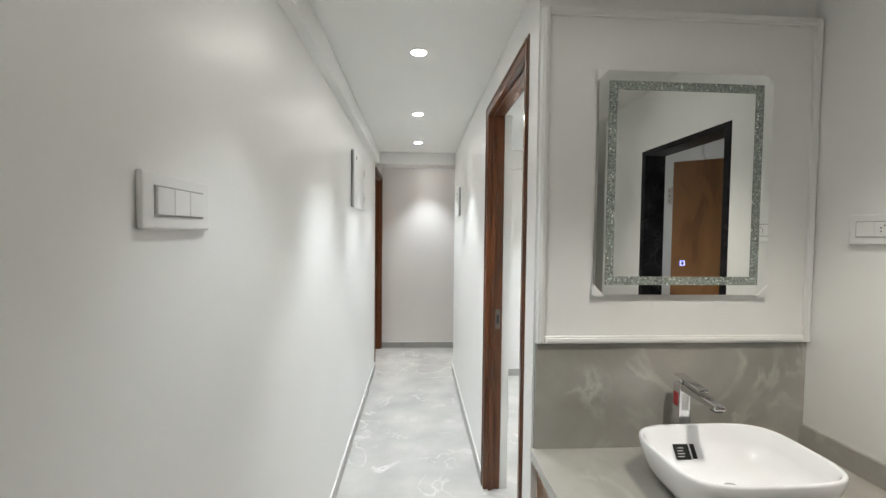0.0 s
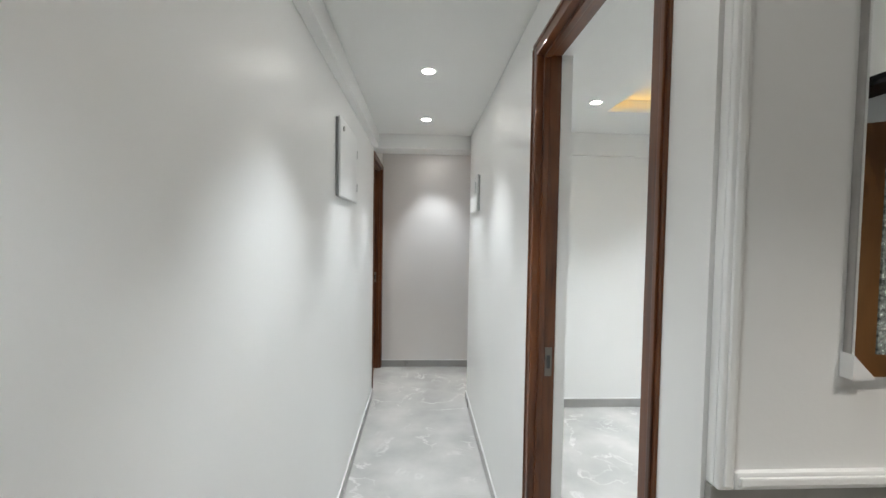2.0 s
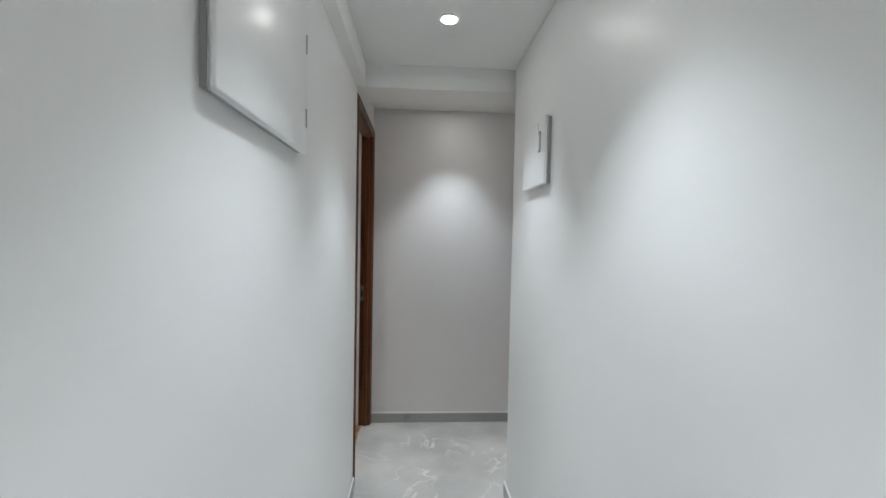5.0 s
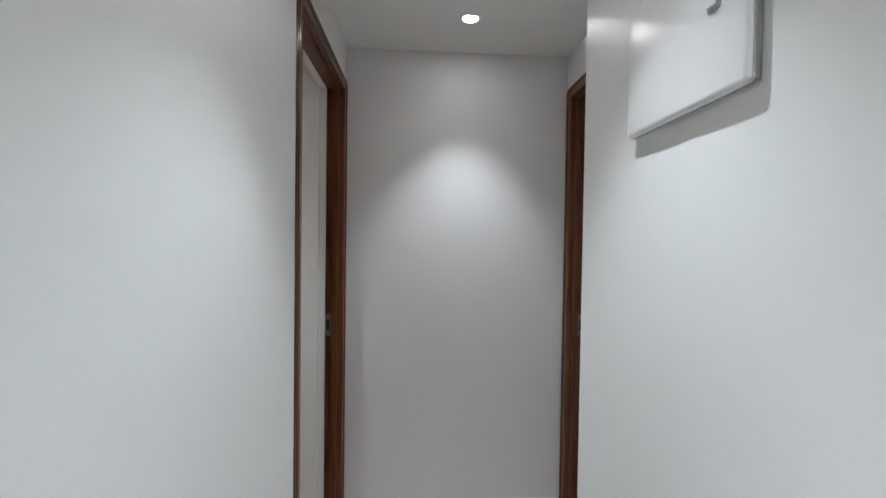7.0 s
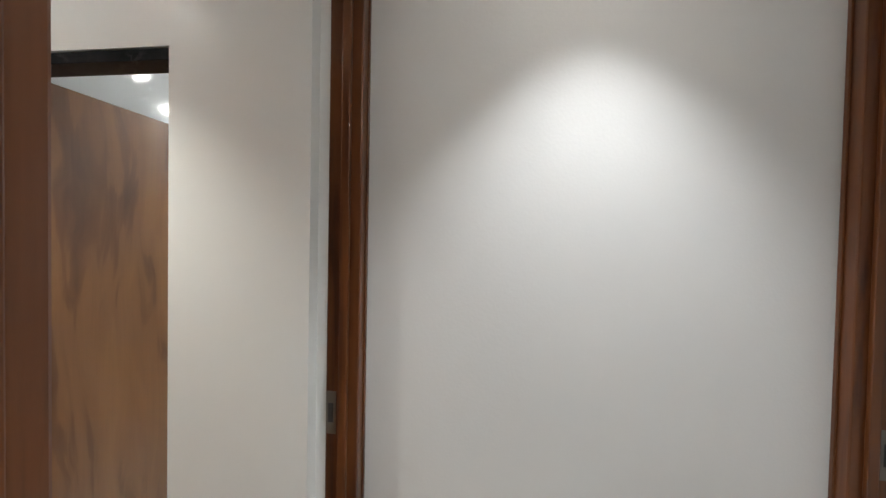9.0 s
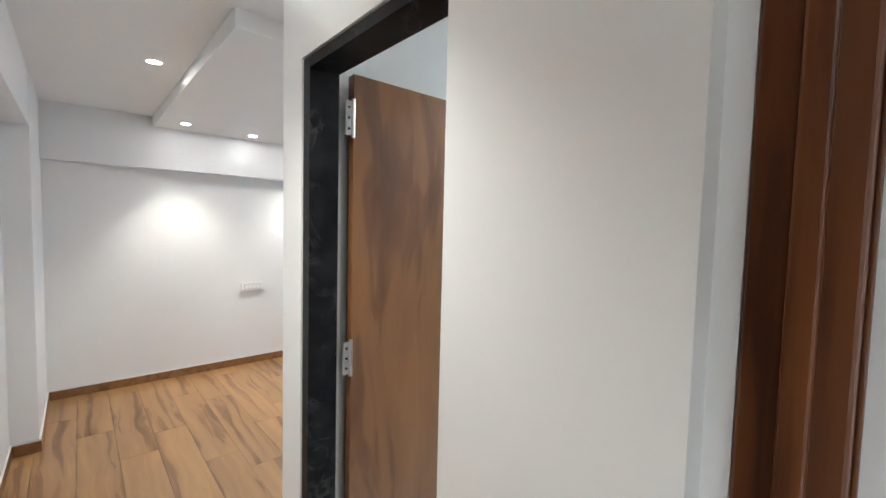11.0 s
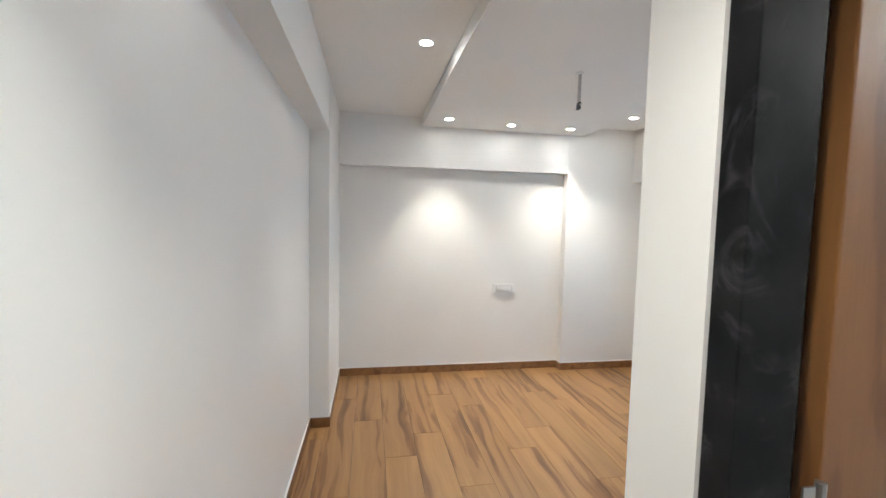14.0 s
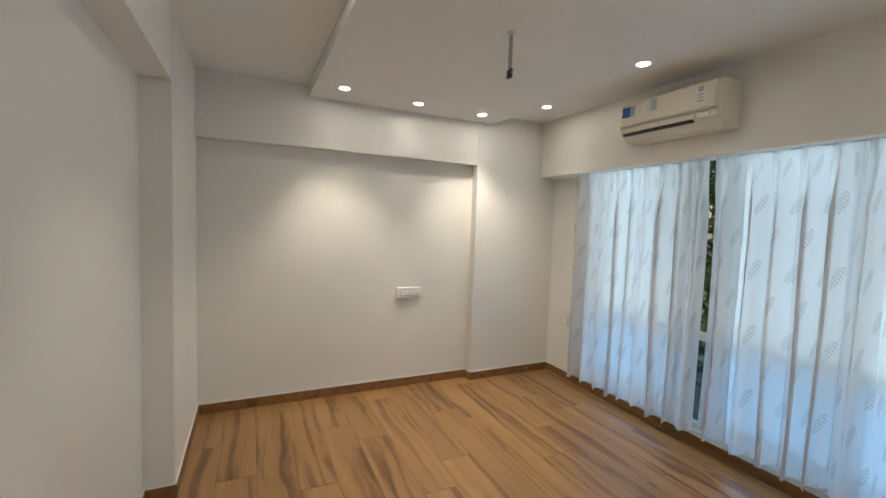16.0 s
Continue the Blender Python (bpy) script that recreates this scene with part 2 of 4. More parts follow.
SKIRT = mat("grey_tile_skirting", (0.36, 0.355, 0.34), 0.3, var=0.08, scale=5)
BLACK = marble("black_granite", (0.003, 0.003, 0.004), (0.016, 0.016, 0.018), (0.11, 0.11, 0.12), 0.3, 9.0, 0.05, 0.45)
TILE = marble("white_marble_tile", (0.76, 0.79, 0.81), (0.84, 0.86, 0.87), (0.35, 0.38, 0.40), 0.12, 0.9, 0.012, 0.9)
STRIKE = mat("dull_strike_steel", (0.22, 0.20, 0.18), 0.4, 0.8)
CERAMIC = mat("white_glazed_ceramic", (0.86, 0.87, 0.89), 0.12, var=0.01, bump=0.0, coat=0.6)
CHROME = mat("chrome", (0.75, 0.75, 0.76), 0.14, 1.0, var=0.03, bump=0.0)
STEEL = mat("brushed_steel", (0.52, 0.51, 0.50), 0.32, 1.0, var=0.08, scale=30)
PLASTIC = mat("white_plastic", (0.82, 0.82, 0.81), 0.3, var=0.015, bump=0.01)
IVORY = mat("ivory_plastic", (0.78, 0.74, 0.63), 0.32, var=0.02, bump=0.01)
# Colour of dark parts, and of patches that paint the shade in holes.
DARK = mat("dark_parts_and_hole_shade", (0.03, 0.03, 0.03), 0.6)
GREY_P = mat("grey_plastic", (0.40, 0.40, 0.40), 0.4)
BLUE = mat("blue_label", (0.02, 0.15, 0.48), 0.4)
TEAL = mat("pale_label", (0.35, 0.50, 0.55), 0.4)
RED = mat("red_label", (0.45, 0.03, 0.04), 0.4)
BLACK_L = mat("black_label", (0.012, 0.012, 0.013), 0.35)
MIRROR = mat("silvered_mirror", (0.86, 0.88, 0.87), 0.06, 1.0, var=0.0, bump=0.0)
MIRROR.node_tree.nodes["Principled BSDF"].inputs["Roughness"].default_value = 0.0
for link in list(MIRROR.node_tree.links):
    if link.to_socket.name in ("Roughness", "Normal"):
        MIRROR.node_tree.links.remove(link)
CRYSTAL = mat("etched_crystal_band", (0.42, 0.47, 0.44), 0.25, 0.6, var=0.75, scale=160, fine=240, bump=1.0)
CLOTH = curtain_cloth()
TAPE = mat("woven_heading_tape", (0.62, 0.61, 0.60), 0.8, fine=300, bump=0.1)
PANE = glass("window_glass")
FOLIAGE = mat("green_foliage", (0.07, 0.13, 0.045), 0.6, var=0.5, scale=2)
BARK = mat("bark", (0.12, 0.08, 0.05), 0.9, var=0.3, scale=8)
LED = glow("led_disc", (0.98, 0.98, 0.96), 115)
COVE = glow("warm_led_strip", (1.0, 0.62, 0.18), 5)
TOUCH = glow("blue_touch_light", (0.18, 0.25, 1.0), 2.5)


BLACK.node_tree.nodes["Principled BSDF"].inputs["Specular IOR Level"].default_value = 0.12


# ---- building helpers ----
def bx(bm, x0, y0, z0, x1, y1, z1, bevel=0.0):
    vs = [bm.verts.new((x, y, z)) for x in (x0, x1) for y in (y0, y1) for z in (z0, z1)]
    fs = [bm.faces.new([vs[i] for i in f]) for f in ((0, 1, 3, 2), (4, 6, 7, 5), (0, 4, 5, 1), (2, 3, 7, 6), (0, 2, 6, 4), (1, 5, 7, 3))]
    if bevel:
        bmesh.ops.bevel(bm, geom=list({e for f in fs for e in f.edges}), offset=bevel, segments=2, affect="EDGES", profile=0.6)
    return bm


def box(*a, bevel=0.0):
    return bx(bmesh.new(), *a, bevel=bevel)


def cyl(r0, r1, z0, z1, seg=20, bevel=0.0):
    bm = bmesh.new()
    bmesh.ops.create_cone(bm, cap_ends=True, segments=seg, radius1=r0, radius2=r1, depth=z1 - z0, matrix=Matrix.Translation((0, 0, (z0 + z1) / 2)))
    if bevel:
        caps = [e for f in bm.faces if len(f.verts) > 4 for e in f.edges]
        bmesh.ops.bevel(bm, geom=caps, offset=bevel, segments=2, affect="EDGES")
    return bm


def mesh_of(name, bm, material):
    bmesh.ops.recalc_face_normals(bm, faces=bm.faces)
    me = bpy.data.meshes.new(name)
    bm.to_mesh(me)
    bm.free()
    me.materials.append(material)
    return me


def part(name, bm, material, parent=None, label="", smooth=False):
    ob = new(name, mesh_of(name, bm, material))
    if smooth:
        for p in ob.data.polygons:
            p.use_smooth = True
    ob.parent = parent
    return tagged(ob, label)


def structure(name, bm, material, label, category):
    return tagged(part(name, bm, material), label, category, kind="structure")


def thing(name, m, label, category, group=""):
    ob = new(name)
    ob.matrix_basis = m
    return tagged(ob, label, category, group)


def holed(u0, u1, z0, z1, holes):
    """Rectangles (ua, ub, za, zb) that fill a wall around its openings, which stand side by side."""
    out, u = [], u0
    for a, b, c, d in sorted(holes):
        if a > u:
            out.append((u, a, z0, z1))
        if c > z0:
            out.append((a, b, z0, c))
        if d < z1:
            out.append((a, b, d, z1))
        u = b
    if u < u1:
        out.append((u, u1, z0, z1))
    return out


def wall_x(name, x0, x1, y0, y1, z1, material, label, holes=(), z0=0.0):
    bm = bmesh.new()
    for a, b, c, d in holed(y0, y1, z0, z1, holes):
        bx(bm, x0, a, c, x1, b, d)
    return structure(name, bm, material, label, "wall")


def wall_y(name, y0, y1, x0, x1, z1, material, label, holes=(), z0=0.0):
    bm = bmesh.new()
    for a, b, c, d in holed(x0, x1, z0, z1, holes):
        bx(bm, a, y0, c, b, y1, d)
    return structure(name, bm, material, label, "wall")


# ---- the structure: corridor, basin nook, living end ----
H = 2.337
TOP = 2.75
structure("floor_grey", box(-0.06, -3.2, -0.12, 4.2, 5.33, 0.0), GREY, "polished grey marble floor with white veins", "floor")
structure("floor_grey_lobby", box(-0.06, 5.33, -0.12, 1.19, 6.3, 0.0), GREY, "polished grey marble floor with white veins", "floor")
structure("floor_bath_north", box(-1.15, 6.2, -0.12, 0.9, 8.5, 0.004), TILE, "white marble tiled bathroom floor", "floor")
structure("floor_bath_east", box(1.9, 0.6, -0.1, 3.6, 2.3, 0.004), TILE, "white marble tiled bathroom floor", "floor")
wall_x("wall_corridor_west", -0.12, 0, -3.2, 6.31, TOP, WALL, "white satin-painted corridor wall with light scallops", [(5.35, 6.19, 0, 2.2)])
wall_y("wall_end", 6.19, 6.31, 0, 1.25, TOP, END, "pale mauve painted end wall of the corridor")
wall_x("wall_corridor_east", 0.85, 0.985, 2.352, 5.1, TOP, WALL, "white satin-painted corridor wall with a doorway", [(2.352, 3.246, 0, 2.2)])
wall_y("wall_lobby_return", 5.1, 5.27, 0.85, 4.2, TOP, WALL, "white painted wall between the two rooms")
wall_x("wall_lobby_east", 1.13, 1.25, 5.27, 8.87, TOP, WALL, "white painted wall with a doorway", [(5.31, 6.186, 0, 2.2)])
wall_y("wall_nook", 2.24, 2.352, 0.85, 4.2, TOP, WALL, "white painted wall behind the wash basin")
wall_x("wall_nook_east", 1.823, 1.96, 0.7, 2.24, TOP, WALL, "white painted wall with a black framed bathroom door", [(1.08, 1.80, 0, 1.99)])
wall_y("wall_bath_east_south", 0.58, 0.7, 1.823, 4.2, TOP, WALL, "white painted wall")
wall_x("wall_living_east", 4.08, 4.2, -3.2, 5.32, TOP, WALL, "white painted wall")
wall_y("wall_living_south", -3.32, -3.2, -0.12, 4.2, TOP, WALL, "white painted wall")
structure("ceiling_corridor", box(-0.06, -3.2, H, 0.91, 5.31, H + 0.2), CEIL, "flat white false ceiling with downlights", "ceiling")
structure("ceiling_living", box(0.91, -3.2, H, 4.14, 2.3, H + 0.2), CEIL, "flat white false ceiling", "ceiling")
structure("beam_corridor", box(0, 5.3, 2.215, 1.13, 5.56, H + 0.15), CEIL, "white boxed ceiling beam across the corridor", "beam")
structure("ceiling_lobby", box(-0.02, 5.56, 2.37, 1.2, 6.25, 2.5), CEIL, "white lobby ceiling behind the beam", "ceiling")
structure("bulkhead_corridor", box(0, -3.2, 2.222, 0.05, 5.298, H - 0.002), CEIL, "narrow white bulkhead along the corridor ceiling", "trim")


def skirting(name, runs, material, label):
    bm = bmesh.new()
    for a in runs:
        bx(bm, a[0], a[1], 0.0, a[2], a[3], 0.07, 0.003)
    structure(name, bm, material, label, "skirting")
    bm = bmesh.new()
    for a in runs:
        bx(bm, a[0] + 0.002, a[1] + 0.002, 0.071, a[2] - 0.002, a[3] - 0.002, 0.079)
    structure(name + "_bead", bm, PLASTIC, "white grout bead along the skirting top", "trim")


skirting("baseboard_corridor", [(0, -3.2, 0.012, 5.345), (0.838, 3.25, 0.85, 5.282), (0.0, 6.178, 1.13, 6.19), (0.85, 5.27, 1.13, 5.282)], SKIRT, "grey tile skirting along the corridor")


# doors with wooden frames
def door_frame(name, x_face, x_back, wall_back, y0, y1, top, label):
    """A moulded frame in a wall across x, with rebate; x_face is on the corridor side."""
    d = 1 if x_back > x_face else -1
    ob = thing(name, pose(0, 0, 0), label, "door frame")
    ob["kind"] = "structure"
    lo, hi = sorted((x_face - d * 0.005, x_back))
    for nm, a, b in (("jamb", y0, y0 + 0.055), ("jamb", y1 - 0.055, y1)):
        bm = box(lo, a, 0, hi, b, top, bevel=0.004)
        part(nm, bm, FRAME, ob)
    part("head", box(lo, y0 + 0.055, top - 0.055, hi, y1 - 0.055, top, bevel=0.004), FRAME_Y, ob)
    # plastered reveal behind the frame
    ra, rb = sorted((x_back + d * 0.001, wall_back))
    for a, b in ((y0, y0 + 0.05), (y1 - 0.05, y1)):
        part("reveal", box(ra, a, 0, rb, b, top), WALL, ob, "white plastered reveal")
    part("reveal", box(ra, y0 + 0.05, top - 0.05, rb, y1 - 0.05, top), WALL, ob, "white plastered reveal")
    # moulded stops and beads on the corridor face
    xa, xb = sorted((x_face + d * 0.022, x_face + d * 0.046))
    for a, b in ((y0 + 0.055, y0 + 0.068), (y1 - 0.068, y1 - 0.055)):
        part("stop", box(xa, a, 0, xb, b, top - 0.055, bevel=0.003), FRAME, ob)
    part("stop", box(xa, y0 + 0.068, top - 0.068, xb, y1 - 0.068, top - 0.055, bevel=0.003), FRAME_Y, ob)
    xa, xb = sorted((x_face - d * 0.010, x_face - d * 0.005))
    for a, b in ((y0 + 0.008, y0 + 0.020), (y1 - 0.020, y1 - 0.008)):
        part("bead", box(xa, a, 0, xb, b, top - 0.02, bevel=0.002), FRAME, ob)
    part("bead", box(xa, y0 + 0.02, top - 0.02, xb, y1 - 0.02, top - 0.008, bevel=0.002), FRAME_Y, ob)
    xa, xb = sorted((x_face + d * 0.054, x_face + d * 0.08))
    plate = part("strike_plate", box(xa, y1 - 0.0575, 0.94, xb, y1 - 0.0545, 1.05), STRIKE, ob, "steel strike plate")
    # Dark patch on the plate paints the shade in the latch hole.
    part("latch_hole_shade", box(xa + 0.006, y1 - 0.0582, 0.97, xb - 0.006, y1 - 0.0577, 1.02), DARK, plate)
    return ob


door_frame("door_frame_1", 0.85, 0.942, 0.985, 2.352, 3.246, 2.2, "dark polished teak door frame in the corridor wall")
door_frame("door_frame_2", 0.0, -0.082, -0.12, 5.35, 6.189, 2.2, "dark polished teak door frame at the corridor end")
door_frame("door_frame_3", 1.13, 1.213, 1.25, 5.31, 6.186, 2.2, "dark polished teak door frame beside the end wall")


def knob(parent, x, y, z, axis):
    for s in (1, -1):
        bm = bmesh.new()
        prof = [(0.030, 0.0), (0.030, 0.006), (0.012, 0.010), (0.011, 0.030), (0.022, 0.036), (0.028, 0.048), (0.026, 0.060), (0.016, 0.067), (0.0005, 0.068)]
        rings = [[bm.verts.new((r * math.cos(k * math.tau / 20), r * math.sin(k * math.tau / 20), h)) for k in range(20)] for r, h in prof]
        for a, b in zip(rings, rings[1:]):
            for k in range(20):
                bm.faces.new((a[k], a[(k + 1) % 20], b[(k + 1) % 20], b[k]))
        turn = Matrix.Rotation(radians(90) * (-s), 4, "X")
        bmesh.ops.transform(bm, matrix=Matrix.Translation((x, y + s * 0.018, z)) @ turn, verts=bm.verts)
        part("knob", bm, STEEL, parent, "brushed steel round knob", True)


def leaf(name, m, width, height, label, hinge_zs, hinge_side=1):
    """A flush door leaf: x runs from the hinges, y across its thickness."""
    ob = thing(name, m, label, "door")
    part("panel", box(0.004, -0.017, 0.012, width, 0.017, height, bevel=0.003), LEAF, ob)
    knob(ob, width - 0.06, 0, 1.035, "y")
    for z in hinge_zs:
        h = part("hinge", box(-0.022, hinge_side * 0.019 - 0.0015, z - 0.048, 0.001, hinge_side * 0.019 + 0.0015, z + 0.048), STEEL, ob, "steel butt hinge")
        bm = cyl(0.006, 0.006, z - 0.054, z + 0.054, 10)
        bmesh.ops.translate(bm, verts=bm.verts, vec=(0.001, hinge_side * 0.021, 0))
        part("pin", bm, STEEL, h)
        for k in (-0.03, 0, 0.03):
            bm = cyl(0.004, 0.004, -0.001, 0.001, 8)
            bmesh.ops.transform(bm, matrix=Matrix.Translation((-0.012, hinge_side * 0.0215, z + k)) @ Matrix.Rotation(radians(90), 4, "X"), verts=bm.verts)
            part("screw", bm, DARK, h)
    return ob


leaf("bedroom_door", pose(-0.1, 5.415, 0, 0, 0, 180 - 6.3), 0.63, 2.13, "open teak veneer bedroom door against the wall", (), 1)


# black granite frames and bathroom doors
def granite_frame(name, along, a0, a1, face, depth, top, label):
    ob = thing(name, pose(0, 0, 0), label, "door frame")
    ob["kind"] = "structure"
    lo, hi = sorted((face, face + depth))
    for u0, u1, z0, z1, nm in ((a0, a0 + 0.042, 0, top, "jamb"), (a1 - 0.042, a1, 0, top, "jamb"), (a0 + 0.042, a1 - 0.042, top - 0.03, top, "head")):
        bm = box(u0, lo, z0, u1, hi, z1, bevel=0.002) if along == "x" else box(lo, u0, z0, hi, u1, z1, bevel=0.002)
        part(nm, bm, BLACK, ob)
    return ob


granite_frame("granite_frame_1", "x", -1.085, -0.44, 6.094, 0.085, 1.925, "black granite door frame of the bathroom")
granite_frame("granite_frame_2", "y", 1.08, 1.80, 1.821, 0.124, 1.99, "black granite door frame beside the wash basin")
leaf("bathroom_door", pose(-1.064, 6.222, 0, 0, 0, 89), 0.64, 1.912, "open teak veneer bathroom door on steel hinges", (0.2, 1.09, 1.785), -1)
leaf("bathroom_door", pose(1.98, 1.145, 0, 0, 0, 40), 0.64, 1.92, "half-open teak veneer bathroom door", (0.2, 1.0, 1.72), 1)

# bathrooms
wall_y("wall_bath_south", 6.09, 6.21, -1.22, -0.11, TOP, WALL, "white painted wall with the bathroom doorway", [(-1.087, -0.495, 0, 1.928)])
wall_x("wall_bath_west", -1.22, -1.13, 6.21, 8.54, TOP, WALL, "white painted wall between bedroom and bathroom")
wall_y("wall_bath_tiled", 7.9, 8.0, -1.1, 0.9, 2.5, TILE, "white marble tiled bathroom wall")
wall_x("wall_bath_tiled_east", 0.5, 0.6, 6.31, 7.9, 2.5, TILE, "white marble tiled bathroom wall")
wall_x("wall_bath_tiled_west", -1.13, -1.117, 6.212, 7.9, 2.5, TILE, "white marble tiled bathroom wall")
structure("ceiling_bath_north", box(-1.1, 6.21, 2.32, 0.6, 8.0, 2.4), CEIL, "white bathroom ceiling", "ceiling")
wall_x("wall_bath_east_tiled", 3.0, 3.1, 0.7, 2.24, 2.5, TILE, "white marble tiled bathroom wall")
wall_y("wall_bath_east_back", 0.7, 0.72, 1.96, 3.0, 2.5, TILE, "white marble tiled bathroom wall")

# ---- room beside the corridor ----
structure("ceiling_room_tray", box(1.6, 2.81, 2.47, 3.71, 4.62, 2.6), CEIL, "white raised tray ceiling", "ceiling")
bm = bmesh.new()
for a in ((0.97, 2.352, 1.69, 5.1), (3.62, 2.352, 4.08, 5.1), (1.69, 4.47, 3.62, 5.1), (1.69, 2.352, 3.62, 2.95)):
    bx(bm, a[0], a[1], 2.335, a[2], a[3], 2.365)
structure("ceiling_room_border", bm, CEIL, "white dropped ceiling border with a cove", "ceiling")
bm = bmesh.new()
for a in ((1.4, 2.6, 1.59, 4.8), (3.72, 2.6, 3.9, 4.8), (1.59, 4.63, 3.72, 4.8), (1.59, 2.6, 3.72, 2.8)):
    bx(bm, a[0], a[1], 2.366, a[2], a[3], 2.6)
structure("ceiling_room_riser", bm, CEIL, "white cove riser", "ceiling")
bm = bmesh.new()
for a in ((1.61, 2.82, 1.625, 4.61), (3.69, 2.82, 3.705, 4.61), (1.68, 4.60, 3.68, 4.615), (1.68, 2.82, 3.68, 2.835)):
    bx(bm, a[0], a[1], 2.367, a[2], a[3], 2.377)
tagged(part("cove_strip", bm, COVE), "warm glowing LED strip in the ceiling cove", "strip light")
structure("beam_room", box(0.97, 5.065, 2.15, 4.08, 5.1, 2.335), WALL, "shallow white beam along the wall top", "beam")
skirting("baseboard_room", [(0.97, 5.088, 4.08, 5.1), (4.068, 2.36, 4.08, 5.088), (0.97, 2.352, 4.068, 2.364)], SKIRT, "grey tile skirting")

# ---- bedroom ----
BZ, BP = 2.372, 2.29
wall_y("wall_bedroom_south", 5.17, 5.29, -4.6, -0.12, TOP, WALL, "white painted bedroom wall")
structure("pilaster_bedroom", box(-4.48, 5.29, 0, -3.535, 5.42, BZ), WALL, "white painted pilaster at the wall corner", "pilaster")
structure("beam_bedroom_south", box(-3.535, 5.29, 2.03, -1.22, 5.418, BZ), WALL, "white painted ceiling beam along the wall", "beam")
structure("beam_passage", box(-1.22, 5.29, 2.25, -0.12, 6.09, BZ), CEIL, "white lowered passage ceiling", "ceiling")
wall_x("wall_bedroom_west", -4.6, -4.48, 5.29, 8.54, TOP, WALL, "white painted bedroom wall with light scallops")
structure("pier_bedroom", box(-4.48, 7.56, 0, -4.395, 8.42, BZ), WALL, "white painted pier beside the window wall", "pilaster")
structure("beam_bedroom_west", box(-4.48, 5.42, 1.925, -4.397, 7.56, BZ), WALL, "white painted beam across the wall top", "beam")
WX0, WX1 = -3.9, -1.3
wall_y("wall_bedroom_north", 8.42, 8.54, -4.6, -1.1, TOP, WALL, "white painted window wall", [(WX0, WX1, 0.1, 2.0)])
structure("soffit_bedroom", box(-4.395, 8.25, 1.865, -1.22, 8.42, BZ), WALL, "white boxed curtain pelmet over the window", "pelmet")
structure("ceiling_bedroom", box(-4.55, 5.25, BZ, -1.15, 8.5, BZ + 0.1), CEIL, "white bedroom ceiling", "ceiling")
structure("ceiling_panel_bedroom", box(-4.396, 6.135, BP, -1.88, 7.70, BZ), CEIL, "white dropped ceiling panel with downlights", "ceiling")
skirting("baseboard_bedroom", [(-3.535, 5.29, -0.12, 5.302), (-3.535, 5.302, -3.523, 5.432), (-4.48, 5.42, -3.535, 5.432), (-4.48, 5.432, -4.468, 7.56), (-4.468, 7.548, -4.383, 7.56), (-4.395, 7.56, -4.383, 8.42), (-4.383, 8.408, -1.22, 8.42), (-1.22, 6.078, -1.1, 6.09), (-1.232, 6.078, -1.22, 8.408), (-0.495, 6.078, -0.13, 6.09)], SKIRT_W, "brown wooden skirting of the bedroom")

# ---- room with the second window ----
wall_y("wall_far_north", 8.75, 8.87, 1.25, 5.0, TOP, WALL, "white painted window wall", [(1.7, 4.3, 0.1, 2.15)])
wall_x("wall_far_east", 4.9, 5.0, 5.2, 8.87, TOP, WALL, "white painted wall")
structure("wall_far_south", box(4.2, 5.15, 0, 4.9, 5.32, TOP), WALL, "white painted wall", "wall")
structure("soffit_far", box(1.25, 8.5, 2.03, 4.9, 8.75, 2.62), WALL, "white boxed curtain pelmet", "pelmet")
structure("ceiling_far", box(1.25, 5.32, 2.62, 4.95, 8.8, 2.72), CEIL, "white ceiling with warm cove glow", "ceiling")
structure("ceiling_far_border", box(1.25, 5.32, 2.40, 4.9, 7.7, 2.44), CEIL, "white dropped ceiling border", "ceiling")
tagged(part("cove_strip", box(1.4, 7.60, 2.441, 4.8, 7.62, 2.452), COVE), "warm glowing LED strip in the ceiling cove", "strip light")
# Added out of view above the ceilings, to shut out sky and sun.
structure("light_block_slab", box(-4.7, -3.4, TOP, 5.1, 9.0, TOP + 0.15), CEIL, "unseen slab added over the rooms to keep sky light out", "ceiling")


# ---- downlights ----
def downlight_master():
    ob = thing("downlight", pose(0, 0, 0), "round white recessed LED downlight, lit, some added out of view", "downlight", "recessed downlights")
    bm = bmesh.new()
    prof = [(0.032, -0.001), (0.032, -0.004), (0.041, -0.005), (0.044, -0.002), (0.044, 0.0)]
    rings = [[bm.verts.new((r * math.cos(k * math.tau / 24), r * math.sin(k * math.tau / 24), h)) for k in range(24)] for r, h in prof]
    for a, b in zip(rings, rings[1:]):
        for k in range(24):
            bm.faces.new((a[k], a[(k + 1) % 24], b[(k + 1) % 24], b[k]))
    part("rim", bm, PLASTIC, ob, "", True)
    part("diffuser", cyl(0.032, 0.032, -0.0035, -0.0005, 24), LED, ob, "glowing LED diffuser")
    return ob


